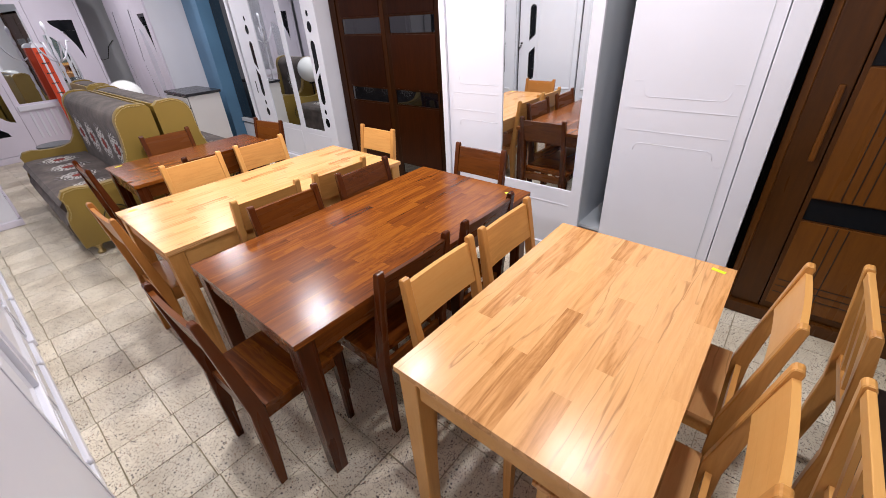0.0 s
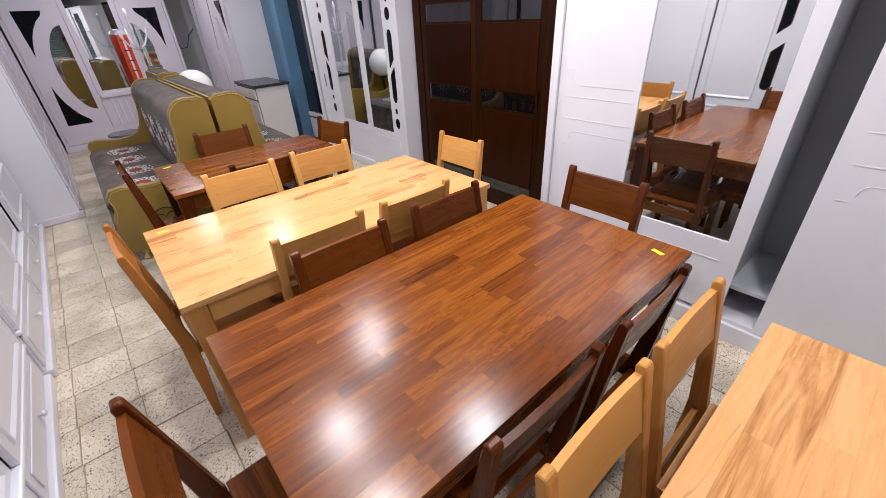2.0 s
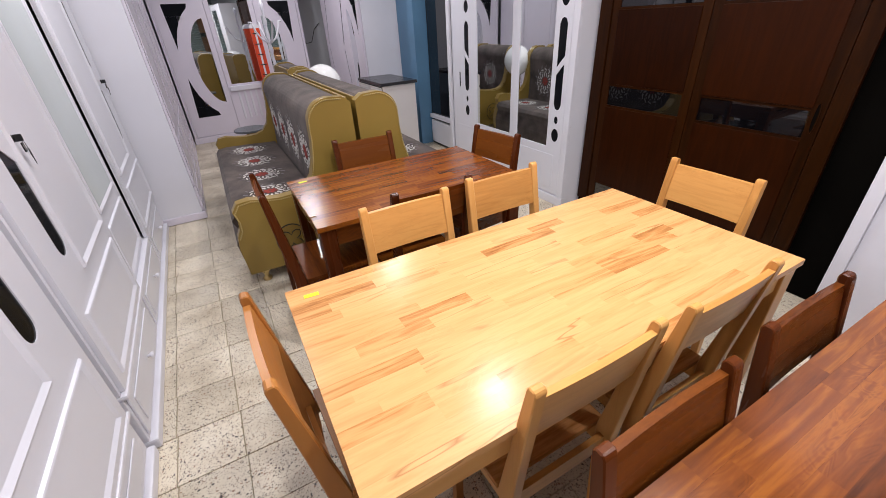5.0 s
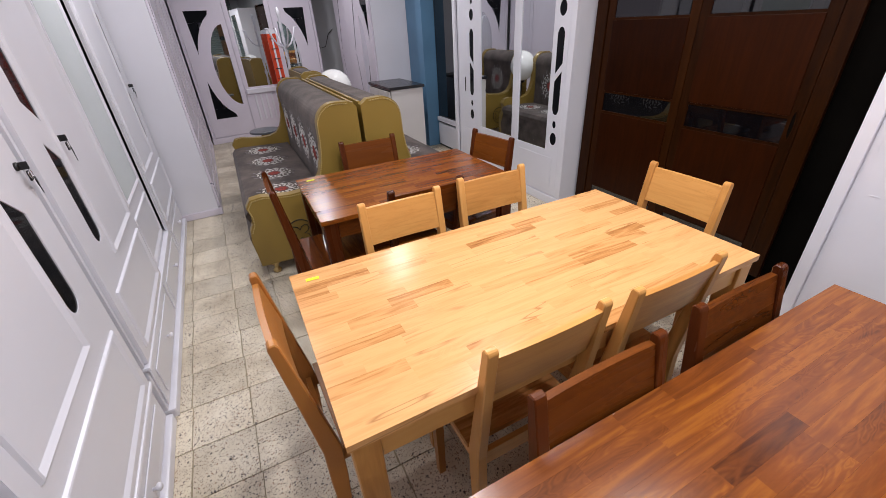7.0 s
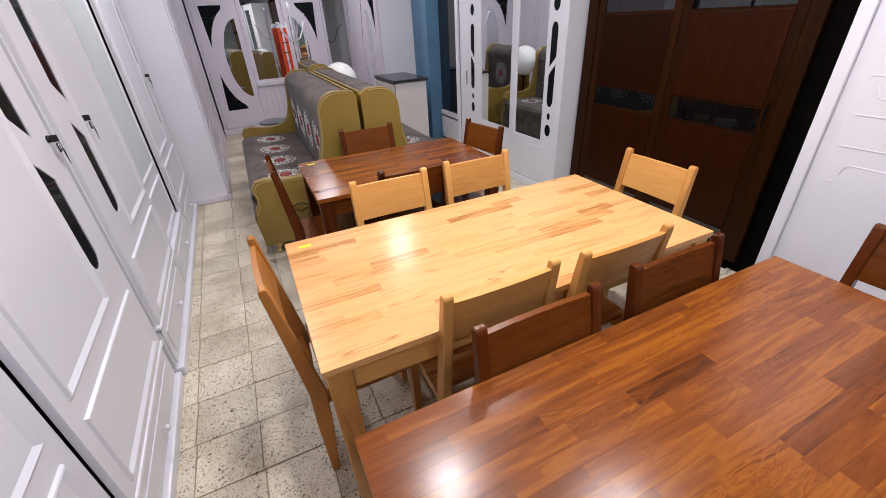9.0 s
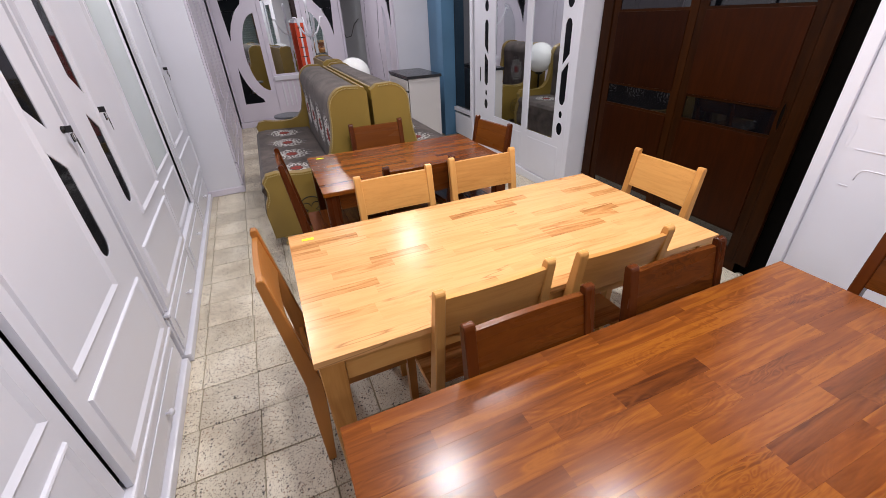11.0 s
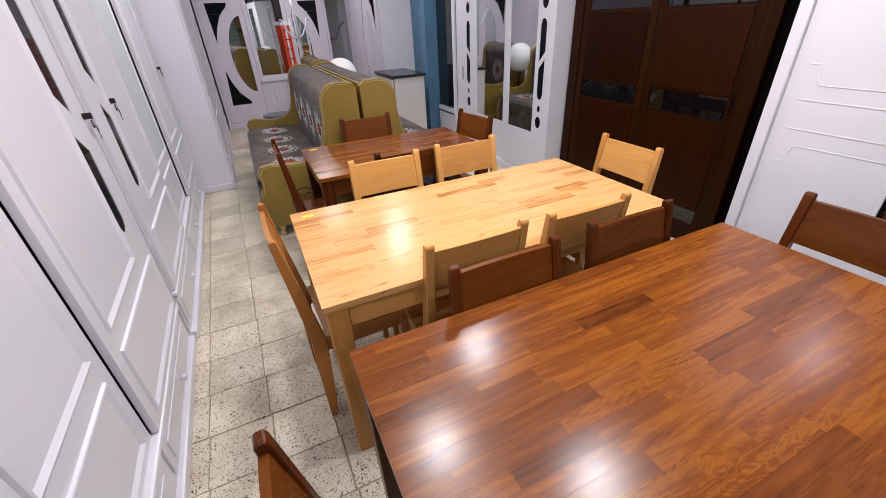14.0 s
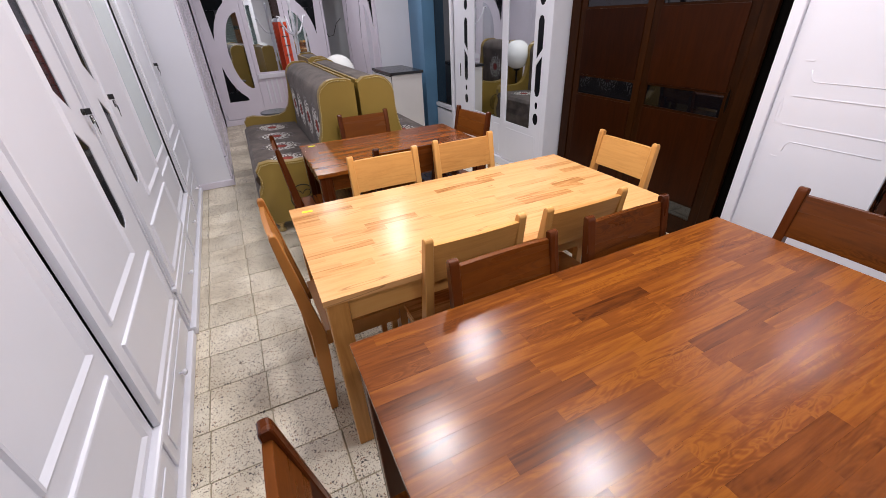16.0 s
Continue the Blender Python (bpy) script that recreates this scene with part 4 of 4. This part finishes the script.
def sofa(m, label, L=2.02, spots=(0.38, 0.82, 1.26, 1.70), name="sofa"):
    s = thing(name, m, label, name, "sofas back to back" if L > 1 else "")
    for x0 in (0.0, L - 0.07):
        bm = prism(sofa_side(), x0, x0 + 0.07)
        part("side_panel", bm, gold, s)
        edge = sofa_side()[2:-2]
        xo = x0 - 0.002 if x0 == 0 else x0 + 0.072
        bm = bmesh.new()
        pts = []
        for (ya, za), (yb, zb) in zip(edge, edge[1:]):
            n = max(1, round(math.hypot(yb - ya, zb - za) / 0.0125))
            pts += [(ya + (yb - ya) * k / n, za + (zb - za) * k / n) for k in range(n)]
        for y, z in pts:
            bmesh.ops.create_icosphere(bm, subdivisions=1, radius=0.0048, matrix=Matrix.Translation((xo, y * 0.985 + 0.002, z - 0.012)))
        part("stud_trim", bm, pearl, s, "row of pale round studs")
        ring = [(xo, 0.55 + 0.10 * math.cos(q * math.tau / 24), 0.28 + 0.11 * math.sin(q * math.tau / 24)) for q in range(25)]
        part("ornament", tube(ring, 0.004, 6), black_plastic_and_shade, s, "thin dark round emblem")
        petals = [(xo, 0.55 + (0.03 + 0.05 * abs(math.sin(q * math.pi / 6))) * math.cos(q * math.tau / 24), 0.28 + (0.03 + 0.05 * abs(math.sin(q * math.pi / 6))) * math.sin(q * math.tau / 24)) for q in range(25)]
        part("ornament", tube(petals, 0.0035, 6), black_plastic_and_shade, s)
    # seat and back as padded prisms between the end panels
    seat = [(0.26, 0.16), (0.87, 0.16), (0.885, 0.30), (0.86, 0.36), (0.85, 0.42), (0.87, 0.47), (0.84, 0.505), (0.76, 0.515), (0.5, 0.505), (0.30, 0.495)]
    part("seat", prism(seat, 0.071, L - 0.071), velvet, s, "brown velvet seat with embroidered medallions")
    back = [(0.02, 0.44), (0.285, 0.44), (0.275, 0.62), (0.27, 0.80), (0.277, 0.93)]
    back += [(0.145 + 0.138 * math.cos(radians(q)), 0.99 + 0.135 * math.sin(radians(q))) for q in range(0, 91, 9)] + [(0.05, 1.12), (0.02, 1.09)]
    part("backrest", prism(back, 0.071, L - 0.071), velvet, s, "rolled brown velvet back with embroidery")
    part("base", box(0.06, L - 0.06, 0.06, 0.80, 0.08, 0.159), gold, s)
    part("trim", box(0.071, L - 0.071, 0.0, 0.019, 0.3, 1.118, 0.004), gold, s)
    for x in (0.06, L - 0.06):
        for y in (0.08, 0.77):
            bm = lathe([(0.012, 0), (0.03, 0.006), (0.032, 0.02), (0.018, 0.032), (0.016, 0.05), (0.034, 0.078), (0.038, 0.099)], 16)
            part("foot", bm, gold_trim, s, "carved gold foot", at=(x, y, 0))
            curl = [(0.036 * math.cos(q * 0.5) * (1 - q / 16), 0, 0.055 + 0.036 * math.sin(q * 0.5) * (1 - q / 16)) for q in range(13)]
            part("foot_scroll", tube(curl, 0.007, 6), gold_trim, s, at=(x + (0.05 if x < L / 2 else -0.05), y, 0))
    # medallions: flowers of stitched strokes
    rng = random.Random(4)

    def medallion(cx, to_world, rad, parent):
        bw, br, bg = bmesh.new(), bmesh.new(), bmesh.new()

        def dab(bm, u, v, ru, rv, rot, lift):
            ring = []
            for k in range(8):
                a, b = ru * math.cos(k * math.tau / 8), rv * math.sin(k * math.tau / 8)
                ring.append(bm.verts.new(to_world(cx + u + a * math.cos(rot) - b * math.sin(rot), v + a * math.sin(rot) + b * math.cos(rot), lift)))
            f = bm.faces.new(ring)
            made = bmesh.ops.extrude_face_region(bm, geom=[f])
            top = [g for g in made["geom"] if isinstance(g, bmesh.types.BMVert)]
            d = Vector(to_world(0, 0, 0.003)) - Vector(to_world(0, 0, 0))
            bmesh.ops.translate(bm, verts=top, vec=d)

        for k in range(14):
            a = k * math.tau / 14
            dab(bw, rad * 0.55 * math.cos(a), rad * 0.38 * math.sin(a), rad * 0.12, rad * 0.045, a, 0.001)
            a += 0.22
            dab(bw, rad * (0.86 + rng.uniform(-0.08, 0.08)) * math.cos(a), rad * 0.66 * math.sin(a), rad * 0.15, rad * 0.032, a + 1.2, 0.001)
            dab(bg, rad * 1.05 * math.cos(a), rad * 0.85 * math.sin(a), rad * 0.11, rad * 0.025, a - 0.7, 0.001)
            dab(bw, rad * 0.72 * math.cos(a), rad * 0.52 * math.sin(a), rad * 0.05, rad * 0.03, a, 0.001)
        for k in range(7):
            a = k * math.tau / 7
            dab(br, rad * 0.2 * math.cos(a), rad * 0.15 * math.sin(a), rad * 0.12, rad * 0.065, a, 0.0015)
        tagged(part("embroidery", bw, thread_white, parent, "white embroidered scrolls"), kind="stuff")
        tagged(part("embroidery", br, thread_red, parent, "red embroidered flower"), kind="stuff")
        tagged(part("embroidery", bg, thread_grey, parent), kind="stuff")

    seat_ob = [o for o in s.children if o.name.startswith("seat")][0]
    back_ob = [o for o in s.children if o.name.startswith("backrest")][0]
    for cx in spots:
        medallion(cx, lambda u, v, h: (u, 0.58 + v * 1.25, 0.5095 + 0.038 * v + h), 0.155, seat_ob)
        medallion(cx, lambda u, v, h: (u, 0.2745 + h, 0.74 + v * 1.3), 0.165, back_ob)
    return s


sofa(pose(0.735, 2.19, 0, 0, 0, 90), "gold-framed brown velvet sofa with embroidered medallions")
sofa(pose(0.765, 4.21, 0, 0, 0, -90), "gold-framed sofa backing onto another sofa")

sofa(pose(0.80, 5.55, 0, 0, 0, -90), "gold-framed brown velvet armchair beyond the sofas", 0.92, (0.46,), "armchair")

# ---- small things ----
gl = thing("globe_lamp", pose(1.105, 4.37, 0), "white glossy globe floor lamp behind the sofa", "floor lamp")
part("base", lathe([(0.13, 0), (0.13, 0.015), (0.03, 0.03), (0.014, 0.04), (0.014, 0.74), (0.05, 0.75), (0.05, 0.78)]), black_plastic_and_shade, gl)
part("shade", lathe([(0.195 * math.sin(radians(q)) + 0.0005, 0.965 - 0.195 * math.cos(radians(q))) for q in range(8, 181, 9)]), globe_white, gl, "white globe shade")

rt = thing("side_table", pose(0.28, 4.97, 0), "small round grey-topped side table beyond the sofa", "side table")
part("top", lathe([(0.175, 0.475), (0.18, 0.48), (0.18, 0.495), (0.175, 0.5)], 40), grey_top, rt)
part("leg", lathe([(0.16, 0), (0.16, 0.02), (0.04, 0.05), (0.03, 0.25), (0.045, 0.43), (0.1, 0.474)]), gold, rt)

bd = thing("upright_board", pose(0.83, 6.84, 0), "orange-red upright board with a white centre strip", "board")
part("board", sheet([(-0.065, 0.0), (0.065, 0.0), (0.065, 1.52)] + arc(0.0, 1.52, 0.065, 0.05, 10, 170, 8) + [(-0.065, 1.52)], (), -0.03, 0.03), red_plastic, bd)
part("strip", box(-0.014, 0.014, -0.040, -0.031, 0.02, 1.56, 0.003), white, bd, "white strip with dark bands")
part("cap", sheet(arc(0.0, 1.535, 0.072, 0.062, 0, 180, 10), (), -0.034, 0.034), white, bd, "white rounded cap")
for k in range(5):
    part("band", box(-0.045, 0.045, -0.044, -0.041, 0.9 + 0.14 * k, 0.912 + 0.14 * k), black_plastic_and_shade, bd)


def coat_stand(m):
    c = thing("coat_stand", m, "white turned wooden coat stand with curved hooks", "coat stand", "white coat stands")
    prof = [(0.022, 0.05)]
    for k in range(1, 30):
        z = 0.05 + k * 0.058
        prof.append((0.013 + 0.009 * (k % 3 == 0) + 0.004 * (k % 2), z))
    prof += [(0.028, 1.80), (0.012, 1.84), (0.002, 1.85)]
    part("pole", lathe(prof, 14), white, c)
    for k in range(4):
        a = k * math.pi / 2 + 0.3
        ca, sa = math.cos(a), math.sin(a)
        part("hook", tube([(0.02 * ca, 0.02 * sa, 1.35), (0.10 * ca, 0.10 * sa, 1.40), (0.17 * ca, 0.17 * sa, 1.52), (0.19 * ca, 0.19 * sa, 1.60), (0.23 * ca, 0.23 * sa, 1.60)], 0.012), white, c)
        part("foot", tube([(0.02 * ca, 0.02 * sa, 0.28), (0.12 * ca, 0.12 * sa, 0.20), (0.22 * ca, 0.22 * sa, 0.05), (0.27 * ca, 0.27 * sa, 0.013)], 0.013), white, c)
    return c


coat_stand(pose(0.90, 6.12, 0))

sw = thing("cable", pose(0, 0, 0), "thin grey cable hanging on the end wall", "cable")
part("wire", tube([(1.62, 7.76, 1.72), (1.66, 7.75, 1.45), (1.74, 7.75, 1.25), (1.84, 7.75, 1.27), (1.92, 7.75, 1.46), (2.02, 7.76, 1.55)], 0.006), black_plastic_and_shade, sw)

# ---- floor tiles ----
TW = 0.254
GX, GY = -0.298, 0.130
LEAN = -0.026  # the tile rows drift sideways against the tables
tile_mesh = mesh_of("tile", box(-TW / 2 + 0.0023, TW / 2 - 0.0023, -TW / 2 + 0.0023, TW / 2 - 0.0023, -0.006, 0.0, 0.0012), tile_mat)
rest_v, rest_f = [], []
rng = random.Random(21)
i0, i1 = math.floor((X0 - GX) / TW), math.ceil((X1 - GX) / TW)
j0, j1 = math.floor((Y0 - GY) / TW), math.ceil((Y1 - GY) / TW)
for i in range(i0, i1):
    for j in range(j0, j1):
        cy = GY + (j + 0.5) * TW
        cx = GX + (i + 0.5) * TW + LEAN * (cy - GY)
        if not (X0 < cx < X1 and Y0 < cy < Y1):
            continue
        dz = rng.uniform(-0.0008, 0.0004)
        if -0.75 < cx < 2.3 and -2.7 < cy < 0.0 and cx - cy < 3.5 or -0.75 < cx < 0.5 and 0 <= cy < 6.6:
            t = new("tile", tile_mesh)
            t.parent = floor
            t.location = (cx + rng.uniform(-0.0012, 0.0012), cy + rng.uniform(-0.0012, 0.0012), dz)
            t.rotation_euler = (0, 0, rng.uniform(-0.004, 0.004))
        else:
            h = TW / 2 - 0.002
            k = len(rest_v)
            rest_v += [(cx + sx * h, cy + sy * h, z) for z in (-0.006, dz) for sx, sy in ((-1, -1), (1, -1), (1, 1), (-1, 1))]
            rest_f += [(k + 4, k + 5, k + 6, k + 7)] + [(k + a, k + (a + 1) % 4, k + 4 + (a + 1) % 4, k + 4 + a) for a in range(4)]
me = bpy.data.meshes.new("tile_field")
me.from_pydata(rest_v, [], rest_f)
me.materials.append(tile_mat)
ob = new("tile_field", me)
ob.parent = floor
tagged(ob, "", "", "", "stuff")
